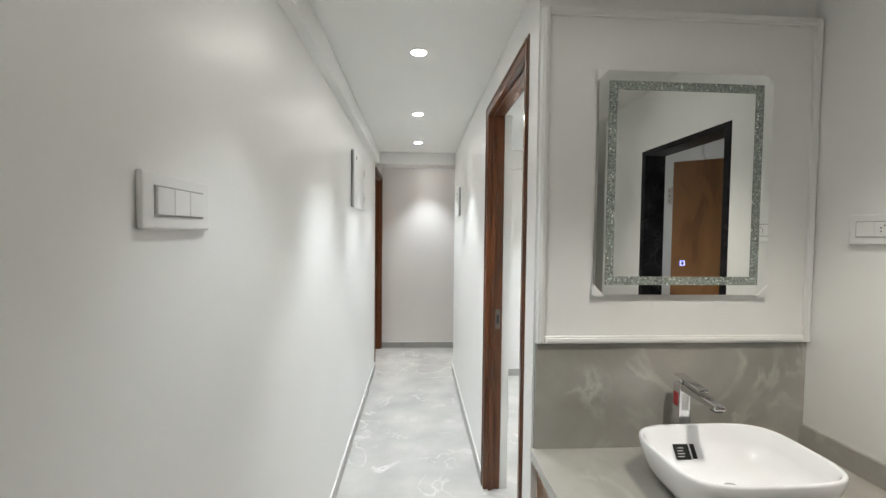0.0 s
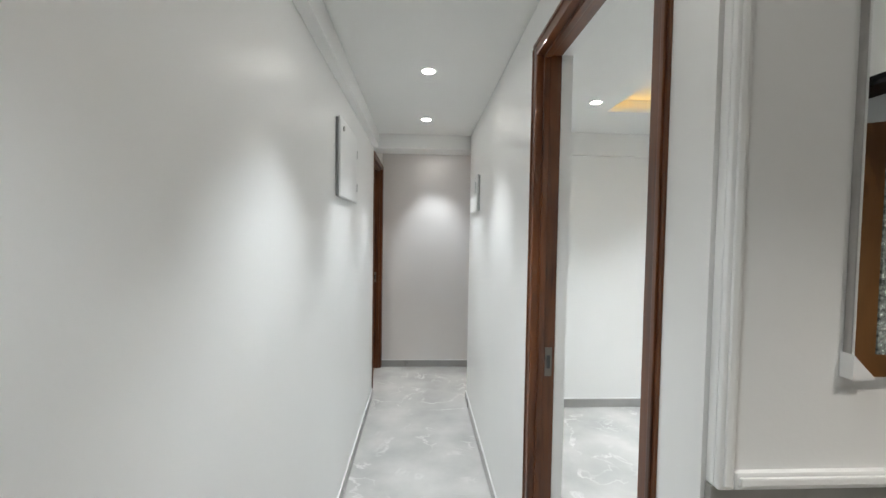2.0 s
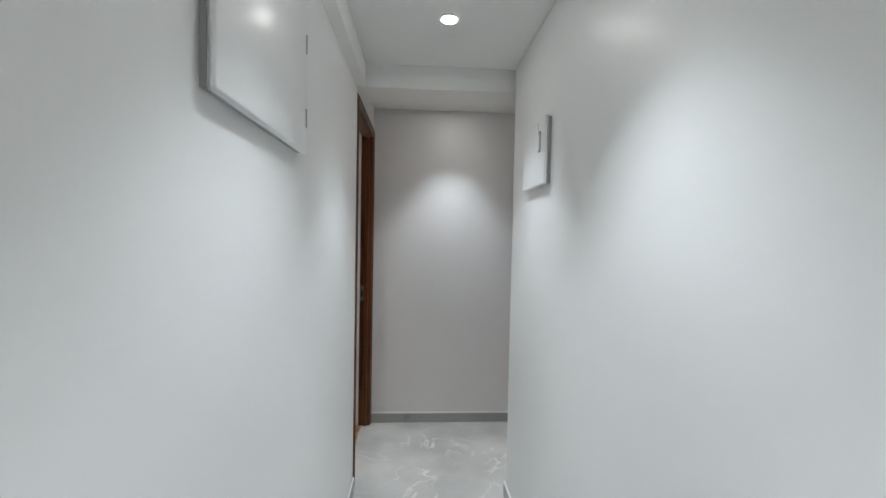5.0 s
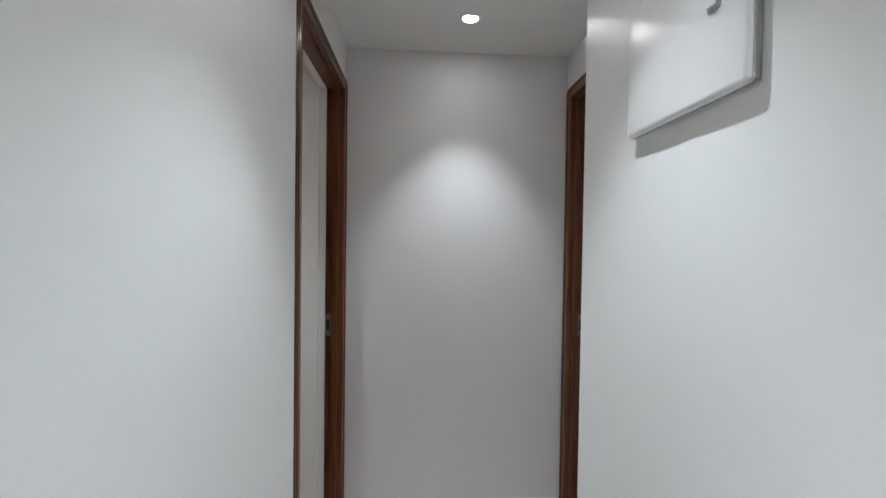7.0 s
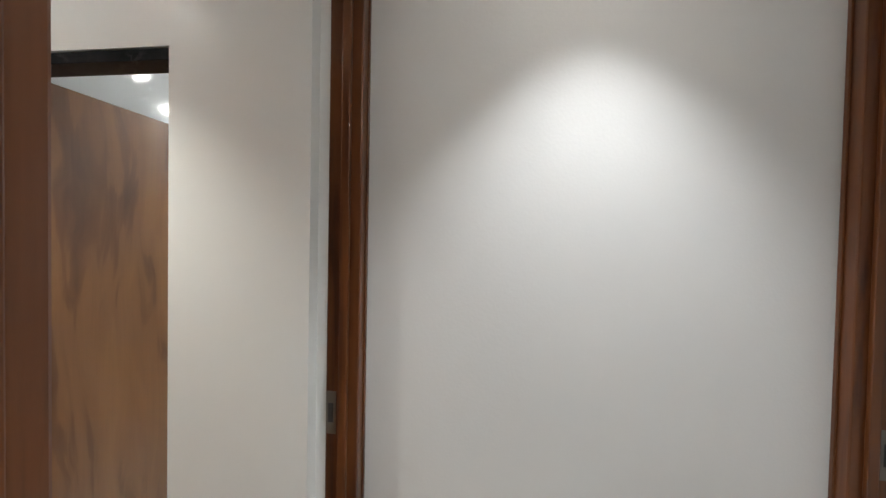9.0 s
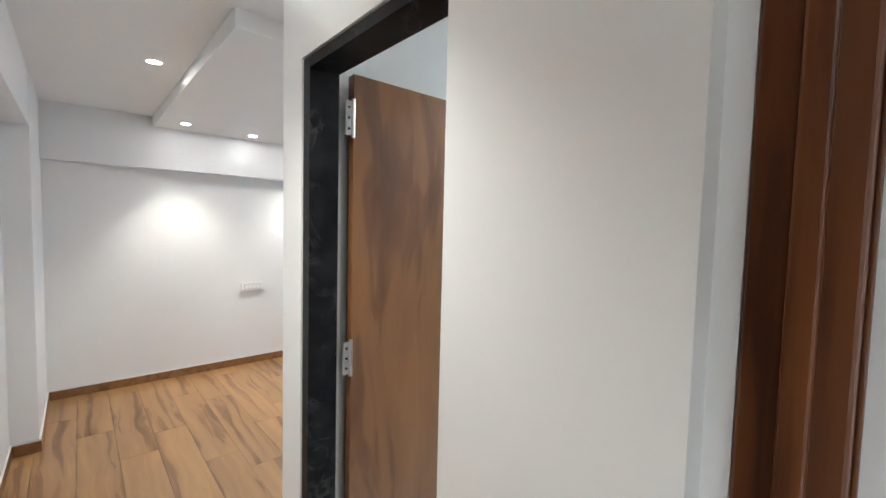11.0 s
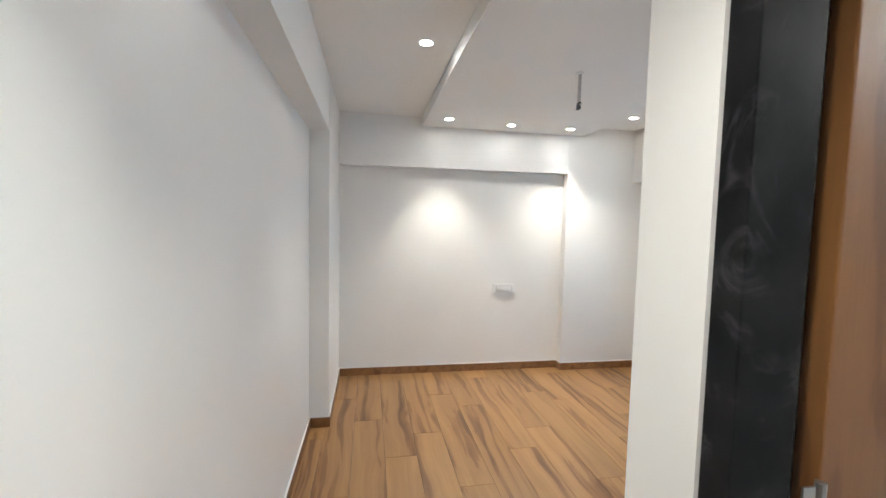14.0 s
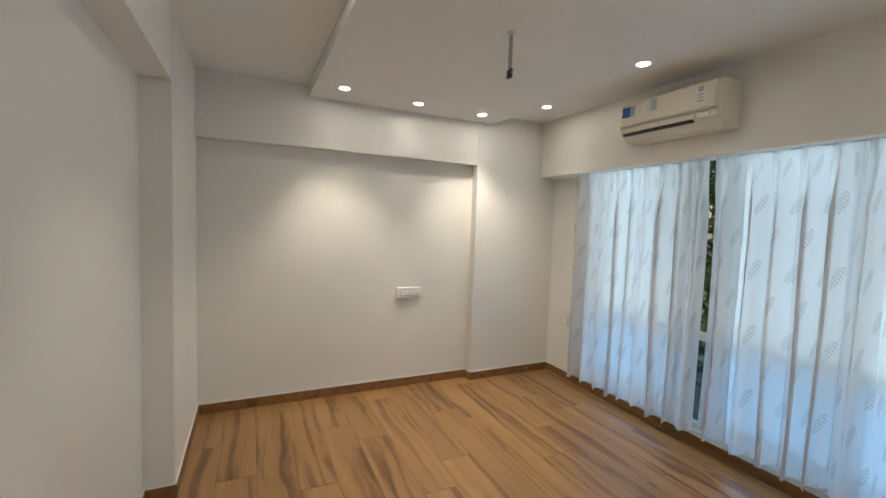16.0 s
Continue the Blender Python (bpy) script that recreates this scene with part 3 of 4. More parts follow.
SPOTS = [  # x, y, z of the ceiling, watts, tint, cone
    (0.454, 2.86, H, 72, COOL, 80), (0.454, 3.874, H, 62, COOL, 80), (0.455, 4.807, H, 58, COOL, 80), (0.45, 1.9, H, 28, COOL, 80), (0.45, 0.7, H, 9, NOOK, 80),
    # After the lobby lamp: unseen nook and living-end lamps, added as fill.
    (0.58, 5.86, 2.37, 52, COOL, 80), (1.35, 1.5, H, 50, NOOK, 97), (1.1, -0.6, H, 17, NOOK, 110), (2.6, -0.8, H, 23, NOOK, 110),
    # The room lamp at y 3.1 is unseen, added as fill.
    (2.45, 4.30, 2.47, 105, COOL, 90), (3.35, 4.30, 2.47, 105, COOL, 90), (2.45, 3.1, 2.47, 90, COOL, 90), (1.535, 4.28, 2.335, 75, COOL, 90),
    (-2.857, 5.969, BZ, 36, WARM, 84), (-4.066, 6.325, BP, 62, WARM, 84), (-4.142, 6.888, BP, 6, WARM, 84), (-4.15, 7.443, BP, 58, WARM, 84),
    # The last two, on the bedroom's east side, are unseen additions.
    (-3.945, 7.92, BZ, 24, WARM, 84), (-2.805, 7.64, BP, 26, WARM, 84), (-1.55, 6.0, BZ, 26, WARM, 84), (-1.6, 7.9, BZ, 22, WARM, 84),
    (-0.78, 5.70, 2.25, 44, (0.95, 0.96, 0.91), 104),
    # Bathroom and far-room lamps are out of view, added to brighten them.
    (-0.6, 7.2, 2.32, 7, (0.93, 0.98, 1.0), 73), (2.5, 1.4, H, 16, (0.93, 0.98, 1.0), 118), (2.6, 6.8, 2.40, 110, WARM, 120),
]
first = None
for x, y, z, watts, tint, cone in SPOTS:
    if first is None:
        first = downlight_master()
        first.matrix_basis = pose(x, y, z)
    else:
        copy_thing(first, pose(x, y, z))
    lamp = new("downlight_beam", bpy.data.lights.new("downlight_beam", "SPOT"))
    lamp.data.energy, lamp.data.color = watts, tint
    lamp.data.spot_size, lamp.data.spot_blend, lamp.data.shadow_soft_size = radians(cone), 0.7, 0.032
    lamp.matrix_basis = pose(x, y, z - 0.012)
bm = cyl(0.09, 0.09, -0.012, 0, 28, 0.003)
bath_lamp = thing("ceiling_lamp", pose(-0.35, 7.75, 2.319), "round white surface LED lamp, lit", "ceiling lamp")
part("body", bm, PLASTIC, bath_lamp)
part("diffuser", cyl(0.078, 0.078, -0.0145, -0.0125, 28), LED, bath_lamp)
lamp = new("bath_lamp_light", bpy.data.lights.new("bath_lamp_light", "AREA"))
lamp.data.shape, lamp.data.size, lamp.data.energy, lamp.data.color = "DISK", 0.16, 5, (0.9, 0.97, 1.0)
lamp.matrix_basis = pose(-0.35, 7.75, 2.30)


# ---- basin nook ----
panel = thing("moulded_wall_panel", pose(0, 0, 0), "white moulded wall panel behind the mirror", "wall panel")
part("board", box(0.856, 2.222, 1.116, 1.821, 2.239, 2.222, bevel=0.003), WALL, panel)
for nm, a in (("moulding", (0.856, 0.880, 1.116, 2.222)), ("moulding", (1.797, 1.821, 1.116, 2.222)), ("moulding", (0.880, 1.797, 1.116, 1.142)), ("moulding", (0.880, 1.797, 2.196, 2.222))):
    bm = bx(bmesh.new(), a[0], 2.211, a[2], a[1], 2.222, a[3], 0.004)
    c = 0.0065
    bx(bm, a[0] + c, 2.207, a[2] + c, a[1] - c, 2.213, a[3] - c, 0.0025)
    part(nm, bm, WALL, panel)
structure("backsplash", box(0.856, 2.226, 0.752, 1.821, 2.239, 1.114), SLAB, "polished grey marble backsplash with pale veins", "backsplash")
structure("side_splash", box(1.809, 1.62, 0.752, 1.822, 2.226, 0.822), SLAB, "low grey marble upstand", "backsplash")
tagged(part("counter_slab", box(0.846, 1.66, 0.712, 1.821, 2.239, 0.751, bevel=0.003), SLAB), "polished grey marble vanity counter", "counter")
van = thing("vanity_cabinet", pose(0, 0, 0), "brown veneer vanity cabinet under the counter", "cabinet")
part("body", box(0.872, 1.72, 0.15, 1.813, 2.238, 0.71), LEAF, van)
for a, b in ((0.874, 1.348), (1.352, 1.811)):
    d = part("door", box(a, 1.70, 0.155, b, 1.719, 0.70, bevel=0.002), LEAF, van)
    part("handle", box((a + b) / 2 - 0.06, 1.685, 0.64, (a + b) / 2 + 0.06, 1.699, 0.652, bevel=0.003), STEEL, d, "steel bar handle")
part("plinth", box(0.89, 1.78, 0, 1.82, 2.2, 0.149), SKIRT, van)


def super_ring(bm, ax, ay, z, n=4.0, seg=56):
    out = []
    for k in range(seg):
        c, s = math.cos(k * math.tau / seg), math.sin(k * math.tau / seg)
        out.append(bm.verts.new((ax * math.copysign(abs(c) ** (2 / n), c), ay * math.copysign(abs(s) ** (2 / n), s), z)))
    return out


basin = thing("wash_basin", pose(1.345, 1.955, 0.751), "white glazed rounded-square vessel basin on the counter", "wash basin")
bm = bmesh.new()
rings = [super_ring(bm, *a) for a in ((0.16, 0.11, 0.0), (0.178, 0.128, 0.006), (0.205, 0.150, 0.05), (0.222, 0.163, 0.10), (0.226, 0.167, 0.124), (0.224, 0.165, 0.130), (0.219, 0.160, 0.131), (0.214, 0.155, 0.126), (0.200, 0.142, 0.085), (0.175, 0.118, 0.045), (0.13, 0.08, 0.028), (0.05, 0.035, 0.022), (0.022, 0.022, 0.021))]
for a, b in zip(rings, rings[1:]):
    for k in range(len(a)):
        bm.faces.new((a[k], a[(k + 1) % len(a)], b[(k + 1) % len(a)], b[k]))
bm.faces.new(rings[0]), bm.faces.new(rings[-1])
part("bowl", bm, CERAMIC, basin, "", True)
bm = cyl(0.021, 0.019, 0.0215, 0.027, 20, 0.001)
part("drain", bm, CHROME, basin, "chrome pop-up drain")
bm = box(-0.032, -0.022, 0, 0.016, 0.022, 0.0008)
bx(bm, 0.022, -0.02, 0, 0.036, 0.022, 0.0008)
bmesh.ops.transform(bm, matrix=Matrix.Translation((-0.06, 0.1215, 0.062)) @ Matrix.Rotation(radians(56), 4, "X"), verts=bm.verts)
lab = part("sticker", bm, BLACK_L, basin, "black product sticker with white print")
bm = bmesh.new()
for k in range(4):
    bx(bm, -0.026 + 0.002 * k, -0.014 + 0.008 * k, 0.001, -0.004 + 0.004 * (k % 2), -0.012 + 0.008 * k, 0.0013)
bmesh.ops.transform(bm, matrix=Matrix.Translation((-0.06, 0.1215, 0.062)) @ Matrix.Rotation(radians(56), 4, "X"), verts=bm.verts)
part("print", bm, PLASTIC, lab)

tap = thing("basin_tap", pose(1.33, 2.165, 0.763), "tall square chrome basin mixer tap", "tap")
part("column", box(-0.019, -0.019, 0, 0.019, 0.019, 0.235, bevel=0.004), CHROME, tap)
bm = box(-0.017, -0.175, 0.215, 0.017, 0.0, 0.240, bevel=0.004)
for v in bm.verts:
    if v.co.y < -0.1:
        v.co.z -= 0.012 if v.co.z > 0.228 else 0.002
part("spout", bm, CHROME, tap)
part("aerator", box(-0.011, -0.168, 0.207, 0.011, -0.146, 0.2145), DARK, tap)
part("neck", cyl(0.010, 0.010, 0.236, 0.252, 14), CHROME, tap)
bm = box(-0.016, -0.105, 0.252, 0.016, 0.018, 0.260, bevel=0.003)
bmesh.ops.rotate(bm, verts=bm.verts, cent=(0, 0, 0.256), matrix=Matrix.Rotation(radians(7), 3, "X"))
part("lever", bm, CHROME, tap)
part("tag", box(-0.0195, -0.012, 0.16, -0.0192, 0.012, 0.205), RED, tap, "red paper tag")
part("tag", box(-0.011, -0.0199, 0.15, 0.011, -0.0192, 0.205), PLASTIC, tap, "white paper tag")
part("flange", cyl(0.026, 0.026, -0.012, 0.006, 24, 0.001), CHROME, tap)

mir = thing("mirror", pose(1.345, 2.2215, 1.652), "rectangular wall mirror with a crystal-etched border", "mirror")
w, h = 0.301, 0.370
part("back", box(-w, -0.012, -h, w, 0.0, h, bevel=0.001), STEEL, mir)
part("glass", box(-w + 0.001, -0.016, -h + 0.001, w - 0.001, -0.0125, h - 0.001), MIRROR, mir)
i, o = 0.062, 0.034
for a in ((-w + o, h - i, w - o, h - o), (-w + o, -h + o, w - o, -h + i), (-w + o, -h + i, -w + i, h - i), (w - i, -h + i, w - o, h - i)):
    part("etched_band", box(a[0], -0.0175, a[1], a[2], -0.0162, a[3]), CRYSTAL, mir, "sparkling crystal band")
for sx in (-1, 1):
    for sz in (-1, 1):
        bm = bmesh.new()
        f = [(sx * (w + 0.003), sz * (h + 0.003)), (sx * (w - 0.034), sz * (h + 0.003)), (sx * (w + 0.003), sz * (h - 0.034))]
        va = [bm.verts.new((x, -0.019, z)) for x, z in f]
        vb = [bm.verts.new((x, 0.0, z)) for x, z in f]
        bm.faces.new(va), bm.faces.new(vb)
        for k in range(3):
            bm.faces.new((va[k], va[(k + 1) % 3], vb[(k + 1) % 3], vb[k]))
        c = part("corner_guard", bm, PLASTIC, mir, "white plastic corner guard")
for a in ((-0.008, -0.008, 0.008, -0.006), (-0.008, 0.006, 0.008, 0.008), (-0.008, -0.006, -0.006, 0.006), (0.006, -0.006, 0.008, 0.006)):
    part("touch_mark", box(a[0], -0.0168, a[1] - 0.262, a[2], -0.0163, a[3] - 0.262), TOUCH, mir, "blue lit touch switch")


# ---- switch plates and distribution boards ----
def plate(name, m, w, h, rockers, label, sockets=0, proud=0.0):
    """A wall plate facing -y of its own pose."""
    ob = thing(name, m, label, "switch plate")
    if proud:
        part("back_box", box(-w / 2 + 0.004, 0, -h / 2 + 0.004, w / 2 - 0.004, proud, h / 2 - 0.004), PLASTIC, ob)
    part("plate", box(-w / 2, -0.011, -h / 2, w / 2, 0, h / 2, bevel=0.004), PLASTIC, ob)
    n = rockers + sockets
    iw, ih = w * 0.7, h * 0.48
    # Grey slab whose rim paints the shadow line around the rockers.
    part("gap_shade", box(-iw / 2 - 0.003, -0.0122, -ih / 2 - 0.003, iw / 2 + 0.003, -0.0108, ih / 2 + 0.003), GREY_P, ob, "thin grey border painted as the shadow round the rockers")
    for k in range(n):
        a, b = -iw / 2 + iw * k / n + 0.0008, -iw / 2 + iw * (k + 1) / n - 0.0008
        if k < rockers:
            r = part("rocker", box(a, -0.0155, -ih / 2, b, -0.0115, ih / 2, bevel=0.0015), PLASTIC, ob)
        else:
            r = part("socket", box(a, -0.0145, -ih / 2, b, -0.0115, ih / 2, bevel=0.001), PLASTIC, ob, "white power socket")
            c = (a + b) / 2
            for dx, dz in ((0, 0.011), (-0.009, -0.006), (0.009, -0.006), (-0.009, 0.004), (0.009, 0.004)):
                # Dark squares on the face paint the shade of the pin holes.
                part("pin_hole_shade", box(c + dx - 0.002, -0.0149, dz - 0.002, c + dx + 0.002, -0.0145, dz + 0.002), DARK, r)
    return ob


plate("switch_plate", pose(0.001, 1.675, 1.532, 0, 0, 90), 0.216, 0.097, 3, "white three-rocker switch plate on the corridor wall")
plate("switch_plate", pose(1.822, 2.015, 1.507, 0, 0, 270) , 0.15, 0.09, 1, "white plate with a socket and a rocker beside the mirror", 1)
plate("switch_plate", pose(-4.471, 6.975, 0.808, 0, 0, 90), 0.22, 0.09, 4, "white switch plate on the bedroom wall", 0, 0.008)
plate("switch_plate", pose(-4.15, 8.419, 0.55), 0.12, 0.15, 2, "white double switch plate near the curtain")
plate("switch_plate", pose(3.72, 5.099, 0.585), 0.20, 0.16, 2, "white double switch plate near the skirting")


def board(name, x, side, y0, y1, z0, z1, label, latch):
    ob = thing(name, pose(x, (y0 + y1) / 2, (z0 + z1) / 2, 0, 0, 90 if side > 0 else 270), label, "distribution board")
    w, h = (y1 - y0) / 2, (z1 - z0) / 2
    part("tray", box(-w + 0.006, -0.010, -h + 0.006, w - 0.006, 0, h - 0.006), GREY_P, ob)
    part("door", box(-w, -0.026, -h, w, -0.0105, h, bevel=0.010), PLASTIC, ob, "", True)
    u = latch * (w - 0.042)
    if latch < 0:
        l = part("lock", cyl(0.012, 0.012, -0.003, 0.003, 16), STEEL, ob, "round steel lock")
        l.matrix_basis = pose(u + 0.03, -0.0285, h - 0.05, 90)
        for z in (0.1, -0.1):
            part("hinge", box(w - 0.018, -0.0285, z - 0.025, w - 0.011, -0.0262, z + 0.025), GREY_P, ob)
    else:
        l = part("latch", box(u - 0.013, -0.0295, 0.0, u + 0.013, -0.0262, h * 0.62, bevel=0.003), GREY_P, ob, "grey slide latch")
        part("slider", box(u - 0.010, -0.0340, 0.05 * h, u + 0.010, -0.0298, h * 0.5, bevel=0.0015), PLASTIC, l)
        for k in range(3):
            part("mark", box(u - 0.03, -0.0269, h * 0.66 + 0.012 * k, u - 0.022, -0.0262, h * 0.66 + 0.006 + 0.012 * k), GREY_P, ob)
    return ob


board("distribution_board", 0.001, 1, 3.72, 4.245, 1.652, 2.05, "large white electrical board on the corridor wall", -1)
board("distribution_board", 0.849, -1, 4.64, 4.975, 1.643, 1.912, "small white electrical board with a grey latch", 0.8)


# ---- air conditioners ----
def aircon(m, w, h, d, label):
    ob = thing("air_conditioner", m, label, "air conditioner")
    bm = bmesh.new()
    prof = [(0, 0), (0, h), (-d * 0.82, h), (-d * 0.97, h * 0.9), (-d, h * 0.42), (-d * 0.93, h * 0.2), (-d * 0.62, h * 0.02), (-d * 0.5, 0)]
    a = [bm.verts.new((-w / 2, y, z)) for y, z in prof]
    b = [bm.verts.new((w / 2, y, z)) for y, z in prof]
    bm.faces.new(a), bm.faces.new(b)
    for k in range(len(prof)):
        j = (k + 1) % len(prof)
        bm.faces.new((a[k], a[j], b[j], b[k]))
    bmesh.ops.bevel(bm, geom=[e for e in bm.edges if e.calc_length() < w * 0.9], offset=0.006, segments=2, affect="EDGES")
    part("body", bm, IVORY, ob)
    part("front_panel", box(-w / 2 + 0.012, -d - 0.006, h * 0.40, w / 2 - 0.012, -d + 0.01, h * 0.94, bevel=0.004), IVORY, ob)
    part("trim", box(-w / 2 + 0.012, -d - 0.008, h * 0.345, w / 2 - 0.012, -d + 0.012, h * 0.375), STEEL, ob, "gold-grey trim strip")
    # Outlet depth is not cut; a dark strip paints its shade.
    part("slot", box(-w / 2 + 0.03, -d * 0.99, h * 0.15, w / 2 - 0.15, -d * 0.85, h * 0.205), DARK, ob, "dark strip standing in for the shade inside the air outlet")
    bm = box(-w / 2 + 0.03, -d - 0.002, h * 0.215, w / 2 - 0.13, -d + 0.012, h * 0.31, bevel=0.003)
    part("louvre", bm, IVORY, ob)
    part("display", box(w / 2 - 0.11, -d - 0.003, h * 0.2, w / 2 - 0.05, -d + 0.01, h * 0.3), PLASTIC, ob, "white display window")
    y0, y1 = -d - 0.0072, -d - 0.0062
    for a, b, c, e, q in ((0.01, 0.075, 0.60, 0.86, BLUE), (0.08, 0.11, 0.60, 0.86, TEAL), (0.16, 0.20, 0.60, 0.86, PLASTIC), (0.23, 0.27, 0.62, 0.88, TEAL)):
        part("sticker", box(-w / 2 + 0.014 + a, y0, h * c, -w / 2 + 0.014 + b, y1, h * e), q, ob, "coloured product sticker")
    s = part("energy_sticker", box(w / 2 - 0.125, y0, h * 0.5, w / 2 - 0.075, y1, h * 0.9), PLASTIC, ob, "energy rating sticker")
    for k in range(3):
        part("print", box(w / 2 - 0.118, y0 - 0.0006, h * (0.54 + 0.07 * k), w / 2 - 0.082, y0 - 0.0001, h * (0.57 + 0.07 * k)), GREY_P, s)
    part("print", box(w / 2 - 0.115, y0 - 0.0006, h * 0.76, w / 2 - 0.085, y0 - 0.0001, h * 0.87), GREY_P, s)
    return ob


aircon(pose(-2.985, 8.249, 2.0), 0.665, 0.262, 0.195, "ivory split air conditioner above the curtains")
aircon(pose(2.895, 8.499, 2.14), 0.70, 0.25, 0.19, "ivory split air conditioner above the curtains")


# ---- windows, curtains ----
def window(name, y, x0, x1, z0, z1, bar):
    ob = thing(name, pose(0, 0, 0), "white aluminium window with clear panes and blue film", "window")
    ob["kind"] = "structure"
    n = 3
    for k in range(n):
        a, b = x0 + (x1 - x0) * k / n, x0 + (x1 - x0) * (k + 1) / n
        bm = bmesh.new()
        for c in ((a, z0, a + 0.035, z1), (b - 0.035, z0, b, z1), (a + 0.035, z0, b - 0.035, z0 + 0.04), (a + 0.035, z1 - 0.04, b - 0.035, z1), (a + 0.035, bar - 0.025, b - 0.035, bar + 0.025)):
            bx(bm, c[0], y, c[1], c[2], y + 0.045, c[3])
        s = part("sash", bm, PLASTIC, ob)
        p = part("pane", box(a + 0.035, y + 0.02, bar + 0.025, b - 0.035, y + 0.024, z1 - 0.04), PANE, s)
        p.visible_shadow = False
        p = part("lower_pane", box(a + 0.035, y + 0.02, z0 + 0.04, b - 0.035, y + 0.024, bar - 0.025), FILMGLASS, s, "pane under blue film")
        p.visible_shadow = False
    return ob


FILMGLASS = glass("blue_film_glass", (0.45, 0.72, 1.0), 0.12)
window("window_1", 8.45, WX0, WX1, 0.1, 2.0, 0.72)
window("window_2", 8.78, 1.7, 4.3, 0.1, 2.15, 0.75)


def curtain(name, x0, x1, y, z0, z1, seed, label):
    """Pinch-pleated sheet: groups of three tight pleats at the heading fall into uneven deep folds."""
    rnd = random.Random(seed)
    w = x1 - x0
    n = max(3, round(w / 0.125))
    cols, rows = n * 28, 40
    amp = [rnd.uniform(0.55, 1.35) for _ in range(n + 2)]
    sh = [rnd.uniform(-0.2, 0.2) for _ in range(n + 2)]
    second = [rnd.uniform(0.3, 0.95) for _ in range(n + 2)]
    verts, faces, uvs = [], [], []
    for r in range(rows + 1):
        f = (r / rows) ** 1.3
        z = z1 - (z1 - z0) * f
        fall = min(1, f * 5)
        for c in range(cols + 1):
            u = c / cols * n
            k = int(min(u, n - 1e-6))
            t = u - k
            e = t * t * (3 - 2 * t)
            a, s, q = (g[k] * (1 - e) + g[k + 1] * e for g in (amp, sh, second))
            ph = math.tau * (t + s * fall)
            wave = math.sin(ph)
            fold = 0.046 * a * math.copysign(abs(wave) ** 0.7, wave) + 0.020 * q * math.sin(2 * ph + 2.1 * k + 1.5 * f)
            near = math.exp(-((t - 0.5) / 0.16) ** 2)
            pleat = near * (0.018 * math.cos((t - 0.5) * math.tau * 9) - 0.02)
            dy = fold * (0.18 + 0.82 * fall) + pleat * math.exp(-((f / 0.06) ** 2))
            dx = 0.016 * a * math.sin(2 * ph + 0.35) * fall + 0.014 * math.sin(4 * f + 1.7 * k) * f
            hem = 0.014 * math.sin(ph + 1.1) * f + 0.02 * s * f
            verts.append((x0 + w * c / cols + dx, y + dy, z + hem))
            uvs.append((c / cols * w * 1.9, z))
    for r in range(rows):
        for c in range(cols):
            i = r * (cols + 1) + c
            faces.append((i, i + 1, i + cols + 2, i + cols + 1))
    me = bpy.data.meshes.new("curtain")
    me.from_pydata(verts, [], faces)
    layer = me.uv_layers.new(name="UVMap")
    for lp in me.loops:
        layer.data[lp.index].uv = uvs[lp.vertex_index]
    me.materials.append(CLOTH)
    for p in me.polygons:
        p.use_smooth = True
    ob = tagged(new(name, me), label, "curtain", "sheer curtains")
    part("heading_tape", box(x0 + 0.01, y - 0.004, z1 - 0.04, x1 - 0.01, y + 0.004, z1 + 0.01), TAPE, ob, "white heading tape")
    return ob


curtain("curtain", -4.02, -2.862, 8.345, 0.10, 1.90, 3, "white sheer pleated curtain with grey feather motifs, drawn")
curtain("curtain", -2.828, -1.27, 8.345, 0.13, 1.90, 5, "white sheer pleated curtain with grey feather motifs, drawn")
curtain("curtain", 1.6, 2.95, 8.64, 0.05, 2.07, 7, "white sheer pleated curtain with grey feather motifs, drawn")
curtain("curtain", 2.985, 4.4, 8.64, 0.05, 2.07, 9, "white sheer pleated curtain with grey feather motifs, drawn")
for x0, x1, y, z in ((-4.3, -1.25, 8.345, 1.93), (1.4, 4.6, 8.64, 2.10)):
    tagged(part("curtain_track", box(x0, y - 0.012, z, x1, y + 0.012, z + 0.02, bevel=0.002), PLASTIC), "white curtain track under the pelmet", "curtain track")

for x, y, z, w, h, watts in ((-3.55, 8.62, 1.05, 0.7, 1.8, 9.5), (-2.05, 8.62, 1.05, 1.5, 1.8, 20), (3.0, 8.95, 1.12, 2.5, 1.9, 24)):
    lamp = new("window_daylight", bpy.data.lights.new("window_daylight", "AREA"))
    lamp.data.shape, lamp.data.size, lamp.data.size_y = "RECTANGLE", w, h
    lamp.data.energy, lamp.data.color = watts * 1.1, (0.46, 0.73, 1.0)
    lamp.matrix_basis = pose(x, y, z, -90)

# fan hook
hook = thing("fan_hook", pose(-2.85, 6.833, BP), "bare steel fan down-rod hanging from the ceiling panel", "fan rod")
part("rod", cyl(0.009, 0.009, -0.17, 0, 14), STEEL, hook)
part("cup", cyl(0.022, 0.016, -0.012, 0, 18, 0.002), PLASTIC, hook)
bm = box(-0.016, -0.006, -0.205, 0.016, 0.006, -0.165, bevel=0.003)
part("clevis", bm, DARK, hook, "dark steel clevis")
bm = cyl(0.004, 0.004, -0.03, 0.03, 10)
bmesh.ops.transform(bm, matrix=Matrix.Translation((0, 0, -0.188)) @ Matrix.Rotation(radians(70), 4, "Y"), verts=bm.verts)
part("pin", bm, STEEL, hook)


# ---- outside ----
structure("ground", box(-60, 9.0, -3.2, 60, 120, -3.0), mat("dry_ground", (0.2, 0.19, 0.15), 0.9, var=0.2, scale=0.6), "bare ground outside the windows", "ground")


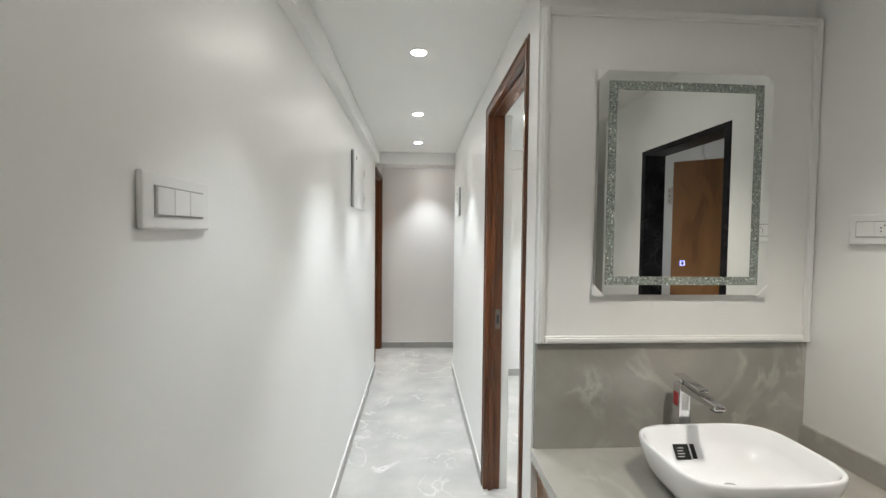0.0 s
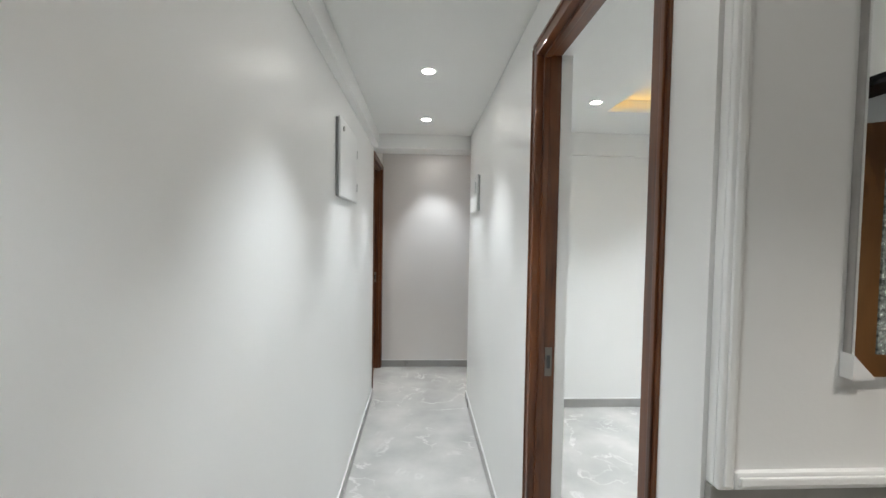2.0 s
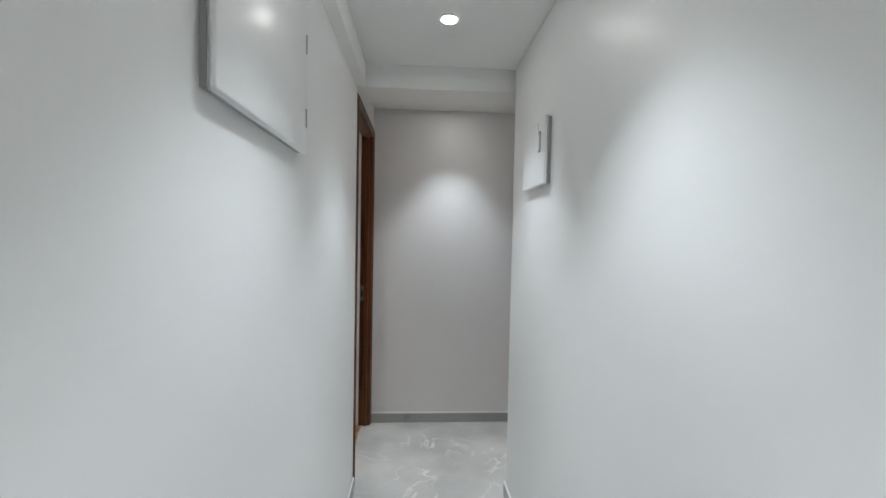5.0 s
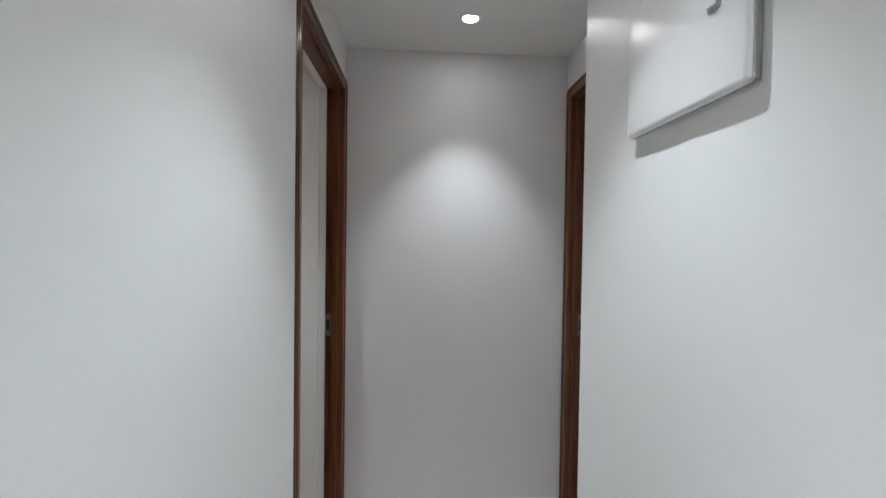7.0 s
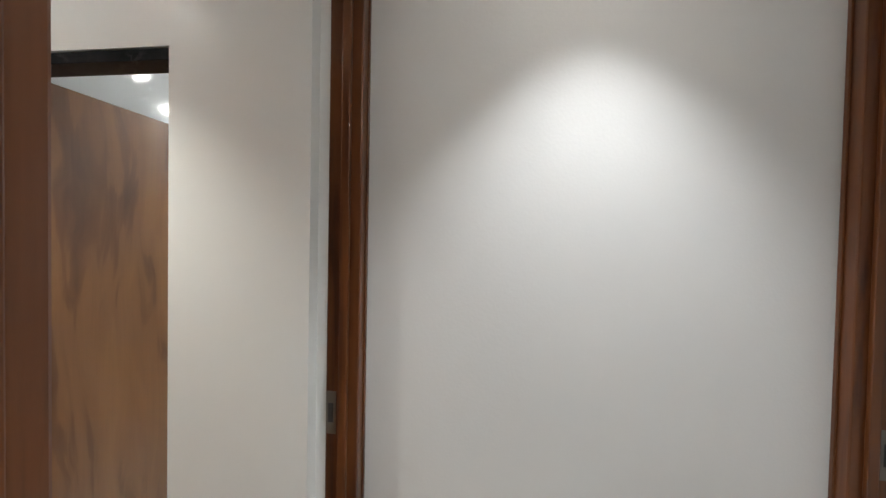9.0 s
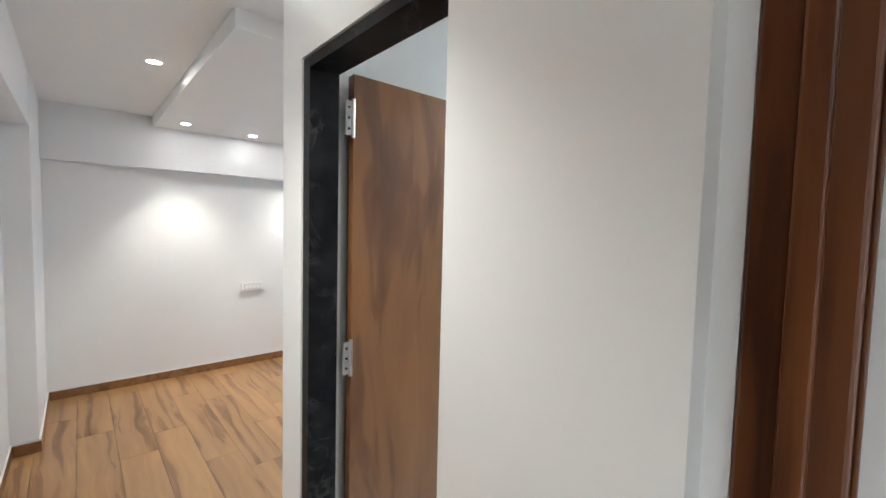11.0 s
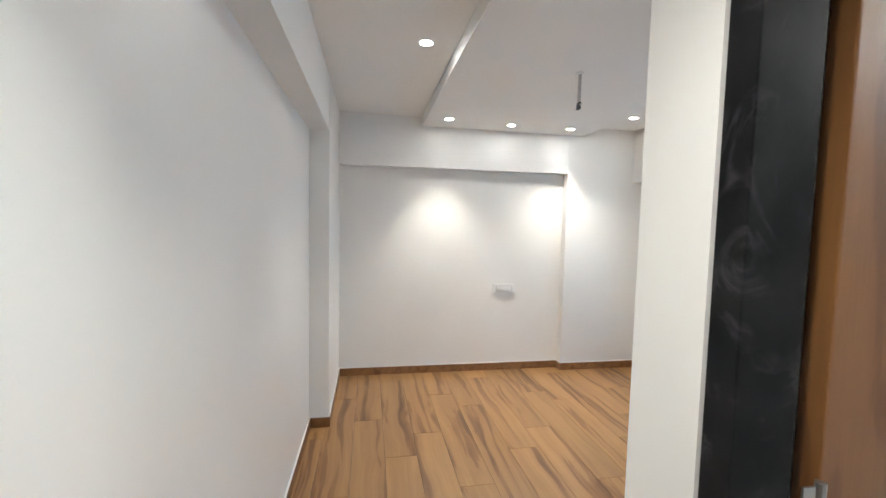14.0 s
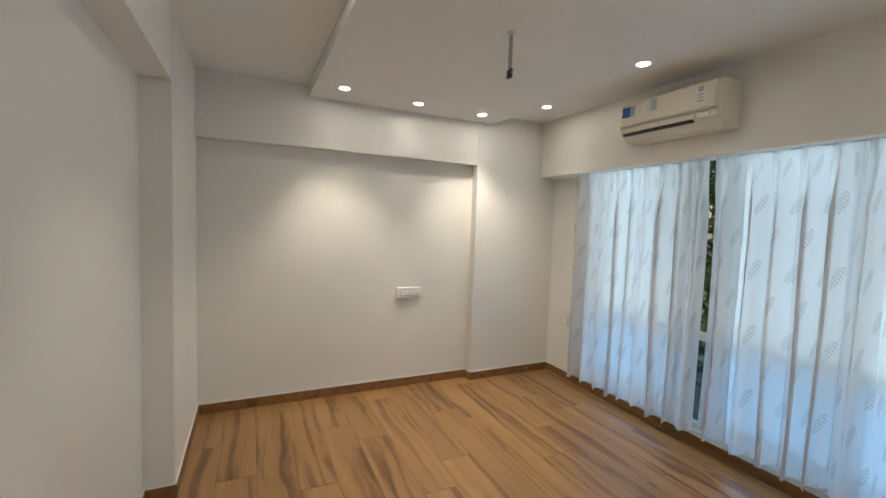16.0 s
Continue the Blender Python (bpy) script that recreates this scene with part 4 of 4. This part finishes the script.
def tree(x, y, z, hgt, seed):
    rnd = random.Random(seed)
    ob = thing("tree", pose(x, y, z), "leafy green tree outside the window", "tree", "trees outside")
    bm = cyl(0.16, 0.07, 0, hgt * 0.75, 10)
    for k in range(7):
        b2 = cyl(0.05, 0.015, 0, hgt * 0.38, 6)
        bmesh.ops.transform(b2, matrix=Matrix.Translation((0, 0, hgt * (0.35 + 0.05 * k))) @ Matrix.Rotation(k * 2.4, 4, "Z") @ Matrix.Rotation(radians(50), 4, "Y"), verts=b2.verts)
        tmp = bpy.data.meshes.new("limb")
        b2.to_mesh(tmp)
        b2.free()
        bm.from_mesh(tmp)
        bpy.data.meshes.remove(tmp)
    part("trunk", bm, BARK, ob)
    verts, faces = [], []
    for _ in range(70):
        c = Vector((rnd.gauss(0, 1.1), rnd.gauss(0, 0.9), hgt * 0.72 + rnd.gauss(0, 1.2)))
        for _ in range(55):
            p = c + Vector((rnd.gauss(0, 0.3), rnd.gauss(0, 0.3), rnd.gauss(0, 0.22)))
            q = Euler((rnd.uniform(-1, 1), rnd.uniform(-1, 1), rnd.uniform(0, 6.3))).to_matrix()
            s = rnd.uniform(0.05, 0.10)
            i = len(verts)
            verts.extend([tuple(p + q @ Vector(v)) for v in ((-s * 1.5, 0, 0), (0, -s * 0.6, 0.02), (s * 1.5, 0, 0), (0, s * 0.6, 0.02))])
            faces.append((i, i + 1, i + 2, i + 3))
    me = bpy.data.meshes.new("crown")
    me.from_pydata(verts, [], faces)
    me.materials.append(FOLIAGE)
    c = new("crown", me)
    c.parent = ob


tree(-3.6, 12.3, -3.0, 6.2, 1)
tree(-5.8, 13.5, -3.0, 6.8, 2)
tree(3.9, 12.6, -3.0, 6.4, 4)
tree(-0.8, 14.5, -3.0, 5.6, 6)

# ---- wooden floor planks, last ----
def planks(name, x0, x1, y0, y1, notch, label):
    ob = structure(name, box(x0, y0, -0.1, x1, y1, -0.006), DARK, label, "floor")
    rnd = random.Random(11)
    pw, pl = 0.198, 1.2
    meshes = {}
    y, row = y0, 0
    while y < y1 - 0.01:
        yb = min(y + pw, y1)
        x = x0 - (0.0, 0.62, 0.31, 0.93)[row % 4] + rnd.uniform(-0.1, 0.1)
        while x < x1:
            a, b = max(x, x0), min(x + pl, x1)
            if b - a > 0.02:
                key = (round(b - a, 3), round(yb - y, 3))
                if key not in meshes:
                    g = 0.0007
                    bm = bmesh.new()
                    lo = [bm.verts.new((px, py, -0.012)) for px, py in ((g, g), (key[0] - g, g), (key[0] - g, key[1] - g), (g, key[1] - g))]
                    hi = [bm.verts.new((px, py, -0.001)) for px, py in ((g, g), (key[0] - g, g), (key[0] - g, key[1] - g), (g, key[1] - g))]
                    c = 0.0013
                    tp = [bm.verts.new((px, py, 0.0)) for px, py in ((c, c), (key[0] - c, c), (key[0] - c, key[1] - c), (c, key[1] - c))]
                    for r0, r1 in ((lo, hi), (hi, tp)):
                        for k in range(4):
                            bm.faces.new((r0[k], r0[(k + 1) % 4], r1[(k + 1) % 4], r1[k]))
                    bm.faces.new(tp)
                    meshes[key] = mesh_of("plank", bm, PLANK)
                p = new("plank", meshes[key])
                p.matrix_basis = pose(a, y, 0)
                p.parent = ob
            x += pl
        y = yb
        row += 1


planks("floor_bedroom", -4.56, -0.061, 5.2, 8.5, None, "warm wood-look plank floor of the bedroom")
planks("floor_far_room", 1.19, 4.95, 5.33, 8.8, None, "warm wood-look plank floor")
